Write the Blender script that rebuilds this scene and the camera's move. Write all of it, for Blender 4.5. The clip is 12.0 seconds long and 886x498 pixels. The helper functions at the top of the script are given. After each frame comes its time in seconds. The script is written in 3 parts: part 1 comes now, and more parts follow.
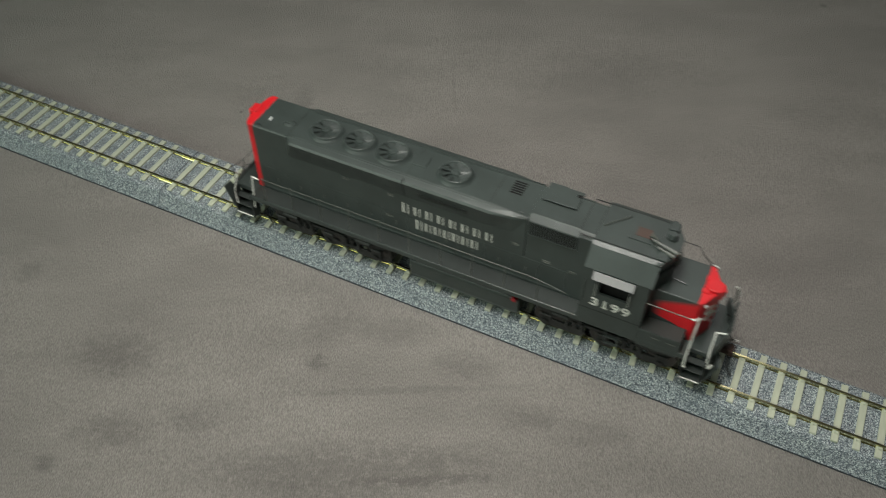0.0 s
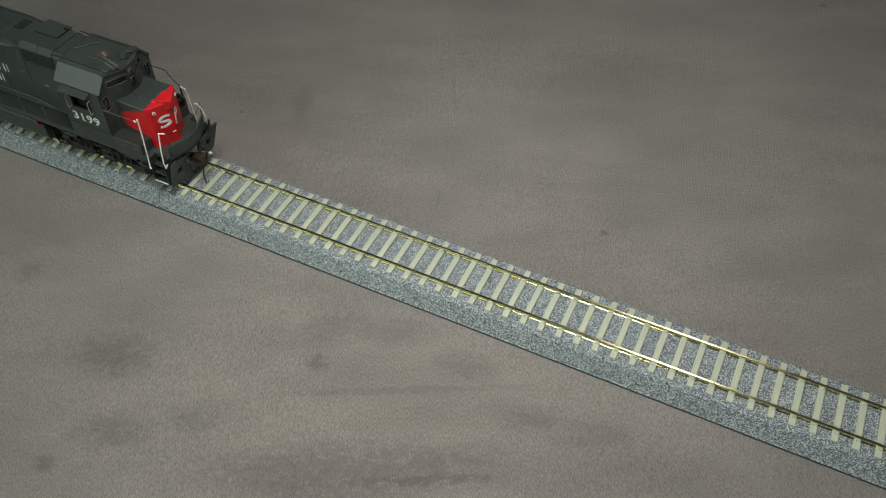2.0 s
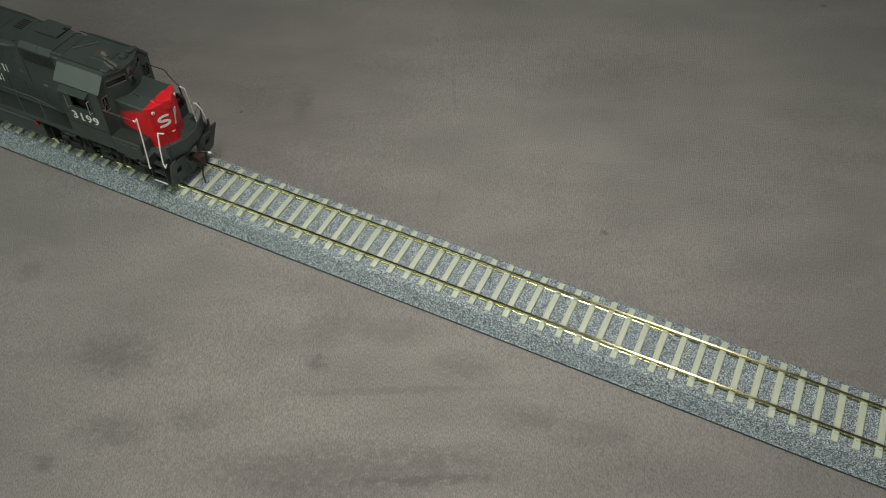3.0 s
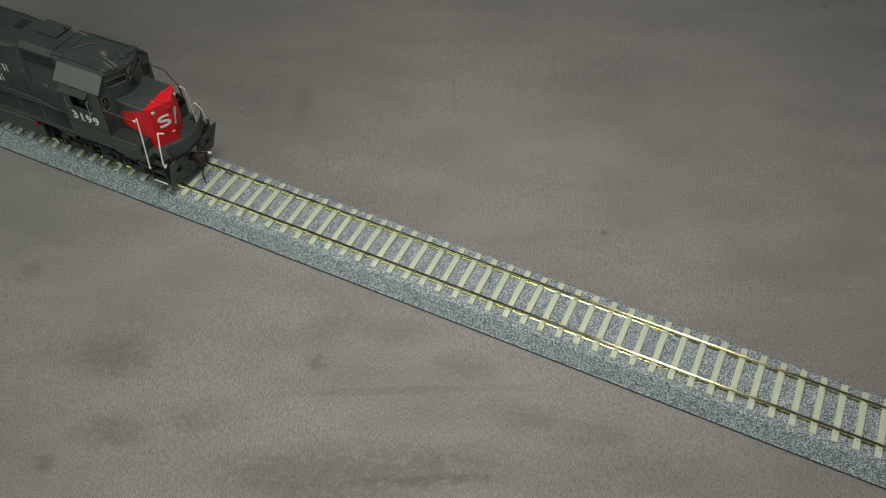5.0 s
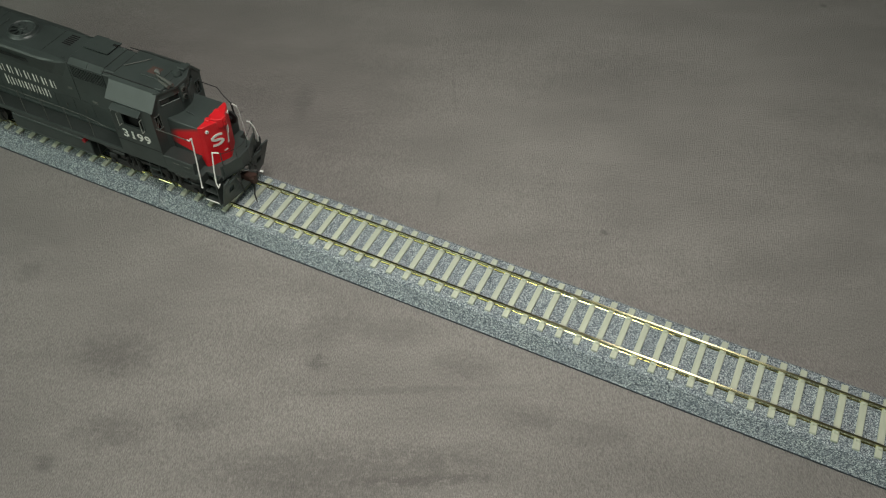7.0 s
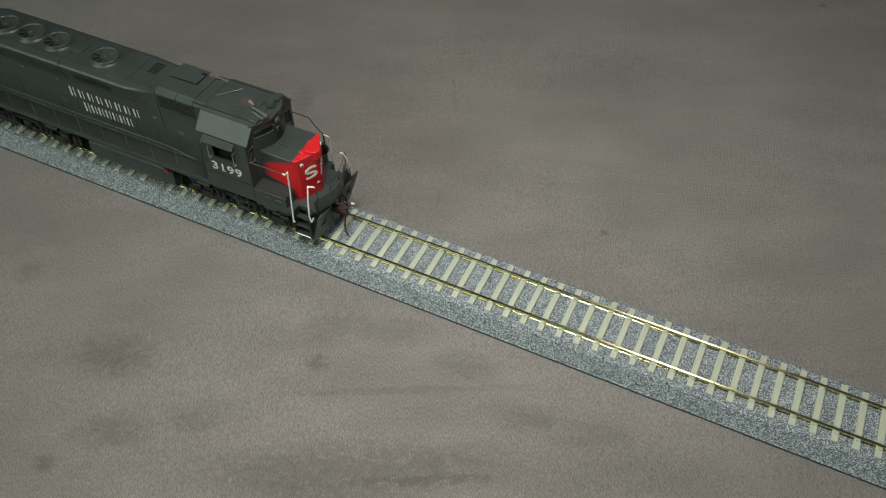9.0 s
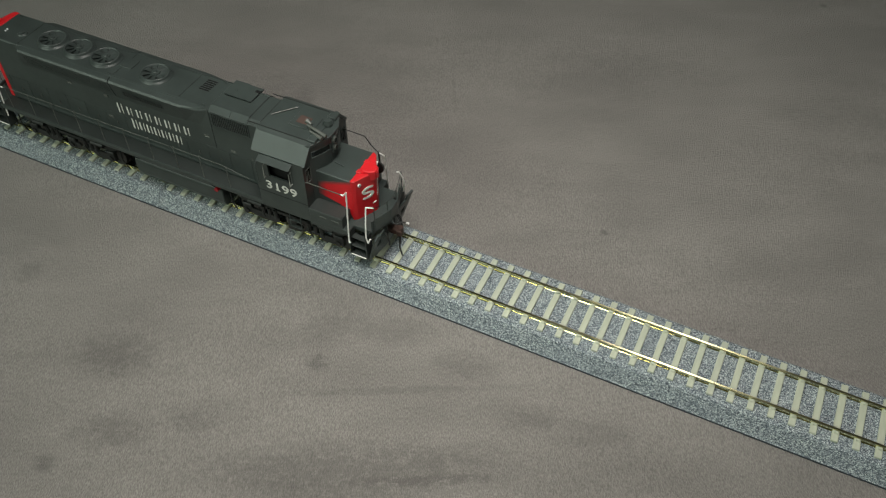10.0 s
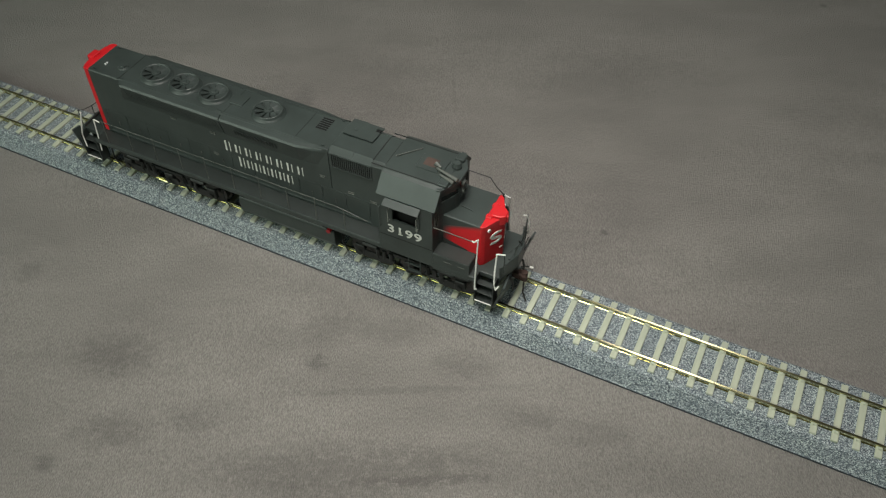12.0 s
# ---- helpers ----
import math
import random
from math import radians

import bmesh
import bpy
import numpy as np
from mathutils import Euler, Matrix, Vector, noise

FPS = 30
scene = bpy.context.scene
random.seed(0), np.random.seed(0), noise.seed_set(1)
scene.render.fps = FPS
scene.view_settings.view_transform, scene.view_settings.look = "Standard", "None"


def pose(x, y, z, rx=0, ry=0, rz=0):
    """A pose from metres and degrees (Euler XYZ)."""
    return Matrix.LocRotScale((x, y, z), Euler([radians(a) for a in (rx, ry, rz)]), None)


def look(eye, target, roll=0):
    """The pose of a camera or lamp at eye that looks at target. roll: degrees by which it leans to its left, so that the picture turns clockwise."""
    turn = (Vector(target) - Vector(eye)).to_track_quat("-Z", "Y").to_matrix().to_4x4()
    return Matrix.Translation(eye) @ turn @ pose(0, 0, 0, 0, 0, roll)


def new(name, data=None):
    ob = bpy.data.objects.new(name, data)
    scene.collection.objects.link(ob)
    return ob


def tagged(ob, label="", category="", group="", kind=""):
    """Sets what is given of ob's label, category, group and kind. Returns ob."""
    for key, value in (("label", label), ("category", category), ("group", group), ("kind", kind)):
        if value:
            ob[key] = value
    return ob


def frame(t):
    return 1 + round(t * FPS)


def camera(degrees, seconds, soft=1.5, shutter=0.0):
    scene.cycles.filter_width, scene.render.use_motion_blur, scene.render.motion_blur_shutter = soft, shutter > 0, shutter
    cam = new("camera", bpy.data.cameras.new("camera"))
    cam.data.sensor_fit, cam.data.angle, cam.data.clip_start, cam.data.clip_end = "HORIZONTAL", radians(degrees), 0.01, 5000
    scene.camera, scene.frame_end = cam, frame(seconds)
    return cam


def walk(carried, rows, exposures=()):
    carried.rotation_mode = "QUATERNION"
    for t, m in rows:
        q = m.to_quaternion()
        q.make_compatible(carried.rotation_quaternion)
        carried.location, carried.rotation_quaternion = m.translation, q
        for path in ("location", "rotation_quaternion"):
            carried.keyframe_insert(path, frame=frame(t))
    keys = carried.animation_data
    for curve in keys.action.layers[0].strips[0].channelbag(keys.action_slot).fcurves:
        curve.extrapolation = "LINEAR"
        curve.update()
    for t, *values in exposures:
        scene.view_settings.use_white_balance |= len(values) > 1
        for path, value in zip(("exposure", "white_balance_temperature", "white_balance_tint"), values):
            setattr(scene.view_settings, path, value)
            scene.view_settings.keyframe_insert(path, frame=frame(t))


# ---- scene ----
cam = camera(53.93, 12.0, soft=1.1, shutter=0.3)
EYE, AIM = (0.20524, -0.22331, 0.29871), (0.09045, 0.01659, 0.0)
walk(cam, [(0.0, look(EYE, AIM, 0.22)), (12.0, look(EYE, AIM, 0.22))])

# ---- light ----
world = bpy.data.worlds.new("room_air")
scene.world = world
world.use_nodes = True
world.node_tree.nodes["Background"].inputs[0].default_value = (0.9, 0.95, 1.0, 1)
world.node_tree.nodes["Background"].inputs[1].default_value = 0.05
scene.view_settings.exposure = 0.0


def lamp(name, eye, target, sx, sy, watts, colour, spread=180):
    data = bpy.data.lights.new(name, "AREA")
    data.shape, data.size, data.size_y = "RECTANGLE", sx, sy
    data.energy, data.color, data.spread = watts, colour, radians(spread)
    ob = new(name, data)
    ob.matrix_world = look(eye, target)
    return ob


# added unseen lamp, narrowed so the cloth darkens towards its edges
lamp("overhead_key", (0.112, -0.10, 0.47), (0.112, -0.02, 0), 0.11, 0.30, 0.72, (1.0, 0.975, 0.905), 98)
lamp("ceiling_light", (0.17, 1.45, 2.0), (0.17, 0.0, 0.0), 0.26, 0.80, 3.4, (1.0, 0.98, 0.95))
# added unseen fill; its green tint colours the outer parts of the cloth
lamp("near_left_fill", (-0.48, -0.92, 0.52), (0.05, 0.0, 0.0), 0.9, 0.6, 5.5, (0.85, 1.0, 0.85))


# ---- materials ----
def material(name, base, rough=0.6, metal=0.0):
    m = bpy.data.materials.new(name)
    m.use_nodes = True
    b = m.node_tree.nodes["Principled BSDF"]
    b.inputs["Base Color"].default_value = (*base, 1)
    b.inputs["Roughness"].default_value = rough
    b.inputs["Metallic"].default_value = metal
    return m, m.node_tree, b


def node(nt, kind, **inputs):
    n = nt.nodes.new(kind)
    for k, v in inputs.items():
        n.inputs[k.replace("_", " ")].default_value = v
    return n


def ramp(nt, fac, stops):
    r = nt.nodes.new("ShaderNodeValToRGB")
    e = r.color_ramp.elements
    while len(e) < len(stops):
        e.new(0.5)
    for el, (p, c) in zip(e, stops):
        el.position, el.color = p, (*c, 1) if len(c) == 3 else c
    nt.links.new(fac, r.inputs[0])
    return r.outputs[0]


def mixed(nt, fac, a, b, mode="MIX"):
    n = nt.nodes.new("ShaderNodeMix")
    n.data_type, n.blend_type = "RGBA", mode
    for sock, val in ((n.inputs[0], fac), (n.inputs[6], a), (n.inputs[7], b)):
        if hasattr(val, "links"):
            nt.links.new(val, sock)
        else:
            sock.default_value = val
    return n.outputs[2]


def bump(nt, b, height, strength, dist):
    n = nt.nodes.new("ShaderNodeBump")
    n.inputs["Strength"].default_value, n.inputs["Distance"].default_value = strength, dist
    nt.links.new(height, n.inputs["Height"])
    nt.links.new(n.outputs[0], b.inputs["Normal"])


def noise_tex(nt, scale, detail=3.0, rough=0.55, stretch=None, turn=0.0):
    tc = nt.nodes.new("ShaderNodeTexCoord")
    n = node(nt, "ShaderNodeTexNoise", Scale=scale, Detail=detail, Roughness=rough)
    if stretch:
        mp = nt.nodes.new("ShaderNodeMapping")
        mp.vector_type = "TEXTURE"
        mp.inputs["Scale"].default_value = [1 / v for v in stretch]
        mp.inputs["Rotation"].default_value = (0, 0, radians(turn))
        nt.links.new(tc.outputs["Object"], mp.inputs[0])
        nt.links.new(mp.outputs[0], n.inputs["Vector"])
    else:
        nt.links.new(tc.outputs["Object"], n.inputs["Vector"])
    return n.outputs["Fac"]


def paint(name, base, rough=0.42, vary=0.18):
    """Moulded and sprayed model paint: slight mottling, dust and orange peel."""
    m, nt, b = material(name, base, rough)
    big = noise_tex(nt, 90.0, 4.0)
    lo, hi = [c * (1 - vary) for c in base], [min(1, c * (1 + vary)) for c in base]
    col = ramp(nt, big, [(0.35, lo), (0.65, hi)])
    nt.links.new(col, b.inputs["Base Color"])
    fine = noise_tex(nt, 2600.0, 2.0)
    r = ramp(nt, noise_tex(nt, 300.0, 3.0), [(0.3, (rough - 0.03,) * 3), (0.7, (rough + 0.04,) * 3)])
    nt.links.new(r, b.inputs["Roughness"])
    bump(nt, b, fine, 0.12, 0.0001)
    return m


GREY = paint("grey_paint", (0.041, 0.052, 0.049), 0.39, 0.12)
MESH = paint("dark_grille_and_shade_paint", (0.025, 0.031, 0.029), 0.55, 0.12)
DARK = paint("black_plastic", (0.013, 0.0145, 0.0135), 0.5)
DEEP_RED = paint("deep_red_paint", (0.33, 0.010, 0.016), 0.5)
RED = paint("scarlet_paint", (0.62, 0.012, 0.018), 0.42, 0.08)
WHITE = paint("white_paint", (0.8, 0.8, 0.76), 0.45, 0.04)
LETTER = paint("lettering_white", (0.66, 0.67, 0.62), 0.5, 0.05)
PALE = paint("pale_grey_paint", (0.30, 0.31, 0.28), 0.45)
RUST = paint("rusty_brown_paint", (0.07, 0.042, 0.034), 0.6)
COUPLER = paint("rust_coupler_metal", (0.045, 0.02, 0.013), 0.6, 0.3)
STEEL = paint("worn_grey_wire", (0.085, 0.092, 0.082), 0.4)
WHEEL = material("blackened_wheel", (0.09, 0.085, 0.08), 0.35, 1.0)[0]
LENS = material("clear_lens", (0.7, 0.72, 0.72), 0.08)[0]
# near-black colour that stands in for missing light inside openings
VOID = material("unlit_opening_black", (0.003, 0.003, 0.003), 0.9)[0]


def rail_material():
    m, nt, b = material("brassy_rail", (0.66, 0.62, 0.36), 0.14, 1.0)
    col = ramp(nt, noise_tex(nt, 60.0, 4.0), [(0.3, (0.62, 0.58, 0.31)), (0.7, (0.72, 0.69, 0.44))])
    nt.links.new(col, b.inputs["Base Color"])
    r = ramp(nt, noise_tex(nt, 500.0, 3.0, 0.6, (0.1, 1, 1)), [(0.3, (0.11,) * 3), (0.7, (0.20,) * 3)])
    nt.links.new(r, b.inputs["Roughness"])
    return m


def sleeper_material():
    m, nt, b = material("cream_plastic_sleeper", (0.40, 0.41, 0.29), 0.6)
    info = nt.nodes.new("ShaderNodeObjectInfo")
    col = ramp(nt, noise_tex(nt, 350.0, 4.0, 0.6, (1, 0.15, 1)), [(0.3, (0.41, 0.44, 0.345)), (0.7, (0.52, 0.55, 0.44))])
    tint = ramp(nt, info.outputs["Random"], [(0.0, (0.92, 0.92, 0.92)), (1.0, (1.0, 1.0, 0.97))])
    nt.links.new(mixed(nt, 1.0, col, tint, "MULTIPLY"), b.inputs["Base Color"])
    bump(nt, b, noise_tex(nt, 900.0, 3.0, 0.6, (1, 0.1, 1)), 0.25, 0.0002)
    return m


def ballast_material():
    m, nt, b = material("speckled_grey_ballast", (0.2, 0.21, 0.22), 0.75)
    tc = nt.nodes.new("ShaderNodeTexCoord")
    v = node(nt, "ShaderNodeTexVoronoi", Scale=2700.0)
    nt.links.new(tc.outputs["Object"], v.inputs["Vector"])
    hsv = nt.nodes.new("ShaderNodeSeparateColor")
    nt.links.new(v.outputs["Color"], hsv.inputs[0])
    col = ramp(nt, hsv.outputs[0], [(0.0, (0.035, 0.045, 0.058)), (0.4, (0.175, 0.195, 0.215)),
                                    (0.75, (0.32, 0.34, 0.35)), (1.0, (0.62, 0.64, 0.63))])
    wide = ramp(nt, noise_tex(nt, 45.0, 3.0), [(0.3, (0.88, 0.95, 0.98)), (0.7, (0.96, 1.03, 1.03))])
    nt.links.new(mixed(nt, 1.0, col, wide, "MULTIPLY"), b.inputs["Base Color"])
    bump(nt, b, v.outputs["Distance"], 0.5, -0.0005)
    return m


def cloth_material():
    """Short-napped grey-brown suede cloth with brushed patches, rubs and creases."""
    m, nt, b = material("suede_cloth", (0.2, 0.18, 0.165), 0.95)
    b.inputs["Sheen Weight"].default_value = 0.25
    b.inputs["Sheen Roughness"].default_value = 0.6
    b.inputs["Specular IOR Level"].default_value = 0.15
    tc = nt.nodes.new("ShaderNodeTexCoord")
    base = ramp(nt, noise_tex(nt, 9.0, 5.0, 0.6), [(0.3, (0.194, 0.181, 0.168)), (0.7, (0.230, 0.214, 0.199))])
    nap = ramp(nt, noise_tex(nt, 2300.0, 1.0, 0.6, (1.0, 0.36, 1.0), 25.6), [(0.28, (0.70,) * 3), (0.72, (1.28,) * 3)])
    col = mixed(nt, 1.0, base, nap, "MULTIPLY")
    drift = ramp(nt, noise_tex(nt, 34.0, 5.0, 0.6, (0.4, 1.0, 1.0), 25.6), [(0.32, (0.84,) * 3), (0.62, (1.05,) * 3)])
    col = mixed(nt, 1.0, col, drift, "MULTIPLY")
    ragged = ramp(nt, noise_tex(nt, 240.0, 8.0, 0.85, (0.7, 1.0, 1.0), 25.6), [(0.40, (0.15, 0.15, 0.15)), (0.60, (1, 1, 1))])
    for x, y, rx, ry, turn, depth in RUBS:
        mp = nt.nodes.new("ShaderNodeMapping")
        mp.vector_type = "TEXTURE"
        mp.inputs["Location"].default_value = (x, y, 0)
        mp.inputs["Rotation"].default_value = (0, 0, radians(turn))
        mp.inputs["Scale"].default_value = (rx, ry, 1)
        nt.links.new(tc.outputs["Object"], mp.inputs[0])
        g = nt.nodes.new("ShaderNodeTexGradient")
        g.gradient_type = "SPHERICAL"
        nt.links.new(mp.outputs[0], g.inputs[0])
        a = nt.nodes.new("ShaderNodeMath")
        a.operation = "MULTIPLY"
        nt.links.new(g.outputs["Fac"], a.inputs[0])
        nt.links.new(ragged, a.inputs[1])
        f = ramp(nt, a.outputs[0], [(0.05, (0, 0, 0)), (0.42, (depth * 0.75,) * 3)])
        col = mixed(nt, f, col, (0.085, 0.078, 0.074, 1))
    nt.links.new(col, b.inputs["Base Color"])
    bump(nt, b, noise_tex(nt, 2300.0, 1.0, 0.6, (1.0, 0.36, 1.0), 25.6), 0.6, 0.0009)
    return m


# rubbed and creased places on the cloth: x, y, half length, half width, turn, depth
RUBS = [(-0.007, -0.095, 0.024, 0.014, 20, 0.70), (0.016, -0.125, 0.022, 0.010, 26, 0.60), (0.042, -0.107, 0.014, 0.006, 26, 0.45),
        (0.002, -0.146, 0.006, 0.005, 10, 0.80), (0.0705, -0.062, 0.007, 0.006, 30, 0.85), (0.109, -0.0585, 0.066, 0.0026, 28, 0.45),
        (0.126, -0.038, 0.018, 0.010, 15, 0.50), (0.134, -0.090, 0.040, 0.0030, 28, 0.6), (0.110, -0.097, 0.085, 0.016, 27, 0.65),
        (0.068, -0.044, 0.020, 0.014, 40, 0.45), (0.160, -0.048, 0.018, 0.008, 26, 0.55), (0.184, -0.045, 0.022, 0.009, 26, 0.45),
        (-0.071, -0.076, 0.010, 0.008, 60, 0.50), (0.093, -0.035, 0.022, 0.010, 24, 0.40), (0.074, 0.0455, 0.011, 0.0010, 109, 0.35),
        (0.044, 0.127, 0.030, 0.0016, 117, 0.25), (-0.024, 0.080, 0.020, 0.008, 112, 0.45), (0.100, -0.122, 0.070, 0.010, 26, 0.50),
        (0.154, 0.0592, 0.0030, 0.0024, 0, 0.9), (-0.0493, 0.0584, 0.0016, 0.0016, 0, 1.0), (0.2137, 0.2984, 0.0030, 0.0030, 0, 1.0)]



def flash_material():
    """Scarlet sprayed on with a soft edge towards the cab and the top."""
    m = paint("sprayed_scarlet", (0.62, 0.012, 0.018), 0.42, 0.08)
    nt = m.node_tree
    b = nt.nodes["Principled BSDF"]
    red = b.inputs["Base Color"].links[0].from_socket
    tc = nt.nodes.new("ShaderNodeTexCoord")
    sep = nt.nodes.new("ShaderNodeSeparateXYZ")
    nt.links.new(tc.outputs["Object"], sep.inputs[0])
    lift = nt.nodes.new("ShaderNodeMath")
    lift.operation = "MULTIPLY_ADD"
    lift.inputs[1].default_value = -0.36
    nt.links.new(sep.outputs["X"], lift.inputs[0])
    nt.links.new(sep.outputs["Z"], lift.inputs[2])
    masks = []
    for socket, lo, hi in ((sep.outputs["X"], 0.0780, 0.0825), (lift.outputs[0], 0.0089, 0.0066)):
        r = nt.nodes.new("ShaderNodeMapRange")
        r.inputs["From Min"].default_value, r.inputs["From Max"].default_value = lo, hi
        nt.links.new(socket, r.inputs["Value"])
        masks.append(r.outputs["Result"])
    mul = nt.nodes.new("ShaderNodeMath")
    mul.operation = "MULTIPLY"
    nt.links.new(masks[0], mul.inputs[0])
    nt.links.new(masks[1], mul.inputs[1])
    nt.links.new(mixed(nt, mul.outputs[0], (0.041, 0.052, 0.049, 1), red), b.inputs["Base Color"])
    return m


FLASH = flash_material()
LIP = paint("dark_base_plastic", (0.04, 0.05, 0.06), 0.6)
RAIL, SLEEPER, BALLAST, CLOTH = rail_material(), sleeper_material(), ballast_material(), cloth_material()
WALL = paint("off_white_wall_paint", (0.5, 0.5, 0.48), 0.8, 0.04)

# ---- mesh helpers, in millimetres ----
MM = 0.001
OFFSET = {}
BODY, BODY_WIDTH, BODY_DROP = set(), 0.96, 0.35   # the body shell is slightly narrower and lower than drawn


def part(name, bm, mat, parent, label="", smooth=False, origin=None):
    """Link a bmesh as one mesh object under a thing or a part."""
    off = Vector(OFFSET.get(parent.name, (0, 0, 0))) if parent else Vector()
    if origin:
        off = Vector(origin)
    in_body = parent is not None and parent.name in BODY and not origin
    for v in bm.verts:
        if in_body:
            v.co.y, v.co.z = v.co.y * BODY_WIDTH, v.co.z - BODY_DROP
        v.co = (v.co - off) * MM
    bmesh.ops.recalc_face_normals(bm, faces=bm.faces)
    me = bpy.data.meshes.new(name)
    bm.to_mesh(me)
    bm.free()
    me.materials.append(mat)
    if smooth:
        for p in me.polygons:
            p.use_smooth = True
    ob = new(name, me)
    if parent:
        ob.parent = parent
        OFFSET[ob.name] = tuple(off)
        if in_body:
            BODY.add(ob.name)
        if origin:
            ob.location = (off - Vector(OFFSET.get(parent.name, (0, 0, 0)))) * MM
    return tagged(ob, label)


def thing(name, origin, label, category, group="", kind=""):
    ob = new(name)
    ob.empty_display_size = 0.01
    ob.location = Vector(origin) * MM
    OFFSET[ob.name] = origin
    return tagged(ob, label, category, group, kind)


def box(bm, x0, x1, y0, y1, z0, z1, bev=0.0, seg=1):
    t = bmesh.new()
    bmesh.ops.create_cube(t, size=1)
    for v in t.verts:
        v.co = Vector((x0 + (v.co.x + 0.5) * (x1 - x0), y0 + (v.co.y + 0.5) * (y1 - y0), z0 + (v.co.z + 0.5) * (z1 - z0)))
    if bev:
        bmesh.ops.bevel(t, geom=t.edges[:], offset=bev, segments=seg, affect="EDGES", profile=0.5)
    return add(bm, t)


def add(bm, t, m=None):
    if m is not None:
        t.transform(m)
    me = bpy.data.meshes.new("scrap")
    t.to_mesh(me)
    t.free()
    bm.from_mesh(me)
    bpy.data.meshes.remove(me)
    return bm


def prism(bm, profile, x0, x1, axis="x", bev=0.0):
    """Extrude a closed outline: (y, z) along x, (x, z) along y, (x, y) along z."""
    t = bmesh.new()
    def put(a, b, s):
        return {"x": (s, a, b), "y": (a, s, b), "z": (a, b, s)}[axis]
    v0 = [t.verts.new(put(a, b, x0)) for a, b in profile]
    v1 = [t.verts.new(put(a, b, x1)) for a, b in profile]
    t.faces.new(v0)
    t.faces.new(v1[::-1])
    n = len(profile)
    for i in range(n):
        t.faces.new((v0[i], v1[i], v1[(i + 1) % n], v0[(i + 1) % n]))
    if bev:
        bmesh.ops.recalc_face_normals(t, faces=t.faces)
        bmesh.ops.bevel(t, geom=t.edges[:], offset=bev, segments=2, affect="EDGES", profile=0.5)
    return add(bm, t)


def loft(bm, sections):
    """Skin a row of closed outlines of equal length, with ends."""
    rows = [[bm.verts.new(p) for p in s] for s in sections]
    n = len(rows[0])
    for a, b in zip(rows, rows[1:]):
        for i in range(n):
            bm.faces.new((a[i], a[(i + 1) % n], b[(i + 1) % n], b[i]))
    bm.faces.new(rows[0][::-1])
    bm.faces.new(rows[-1])
    return bm


def cyl(bm, p, q, r, seg=16, r2=None):
    p, q = Vector(p), Vector(q)
    t = bmesh.new()
    bmesh.ops.create_cone(t, cap_ends=True, segments=seg, radius1=r, radius2=r if r2 is None else r2, depth=(q - p).length)
    m = Matrix.Translation((p + q) / 2) @ (q - p).to_track_quat("Z", "Y").to_matrix().to_4x4()
    return add(bm, t, m)


def wire(bm, pts, r, seg=6):
    for a, b in zip(pts, pts[1:]):
        cyl(bm, a, b, r, seg)
    for p in pts[1:-1]:
        t = bmesh.new()
        bmesh.ops.create_icosphere(t, subdivisions=1, radius=r * 1.02)
        add(bm, t, Matrix.Translation(p))
    return bm


def sheet(bm, us, vs, holes, place, thick):
    """A connected sheet over the grid us x vs, with cells left open; place(u, v) gives points, thick the way to its back."""
    thick = Vector(thick)
    front = {(i, j): bm.verts.new(place(u, v)) for i, u in enumerate(us) for j, v in enumerate(vs)}
    back = {k: bm.verts.new(v.co + thick) for k, v in front.items()}
    cells = {(i, j) for i in range(len(us) - 1) for j in range(len(vs) - 1)} - set(holes)
    for i, j in cells:
        ring = [(i, j), (i + 1, j), (i + 1, j + 1), (i, j + 1)]
        bm.faces.new([front[k] for k in ring])
        bm.faces.new([back[k] for k in ring[::-1]])
        for (a, b), (p, q) in zip(((i, j - 1), (i + 1, j), (i, j + 1), (i - 1, j)), zip(ring, ring[1:] + ring[:1])):
            if (a, b) not in cells:
                bm.faces.new((front[p], back[p], back[q], front[q]))
    bmesh.ops.delete(bm, geom=[v for v in bm.verts if not v.link_faces], context="VERTS")
    return bm


# ---- the room and the covered table ----
def room():
    bm = bmesh.new()
    box(bm, -1700, 1900, -2000, 2000, -760, -740)
    tagged(part("floor", bm, WALL, None), "plain pale floor of the room", "floor", kind="structure")
    for name, x0, x1, y0, y1 in (("wall_north", -1700, 1900, 2000, 2100), ("wall_south", -1700, 1900, -2100, -2000),
                                 ("wall_east", 1900, 2000, -2100, 2100), ("wall_west", -1800, -1700, -2100, 2100)):
        bm = bmesh.new()
        box(bm, x0, x1, y0, y1, -760, 2350)
        tagged(part(name, bm, WALL, None), "plain off-white painted room wall", "wall", kind="structure")
    bm = bmesh.new()
    box(bm, -1800, 2000, -2100, 2100, 2350, 2400)
    tagged(part("ceiling", bm, WALL, None), "plain off-white ceiling", "ceiling", kind="structure")
    bm = bmesh.new()
    box(bm, -750, 1000, -550, 750, -745, -3.2, 2)
    tagged(part("table", bm, WALL, None), "plain box table under the grey cloth", "table", kind="structure")


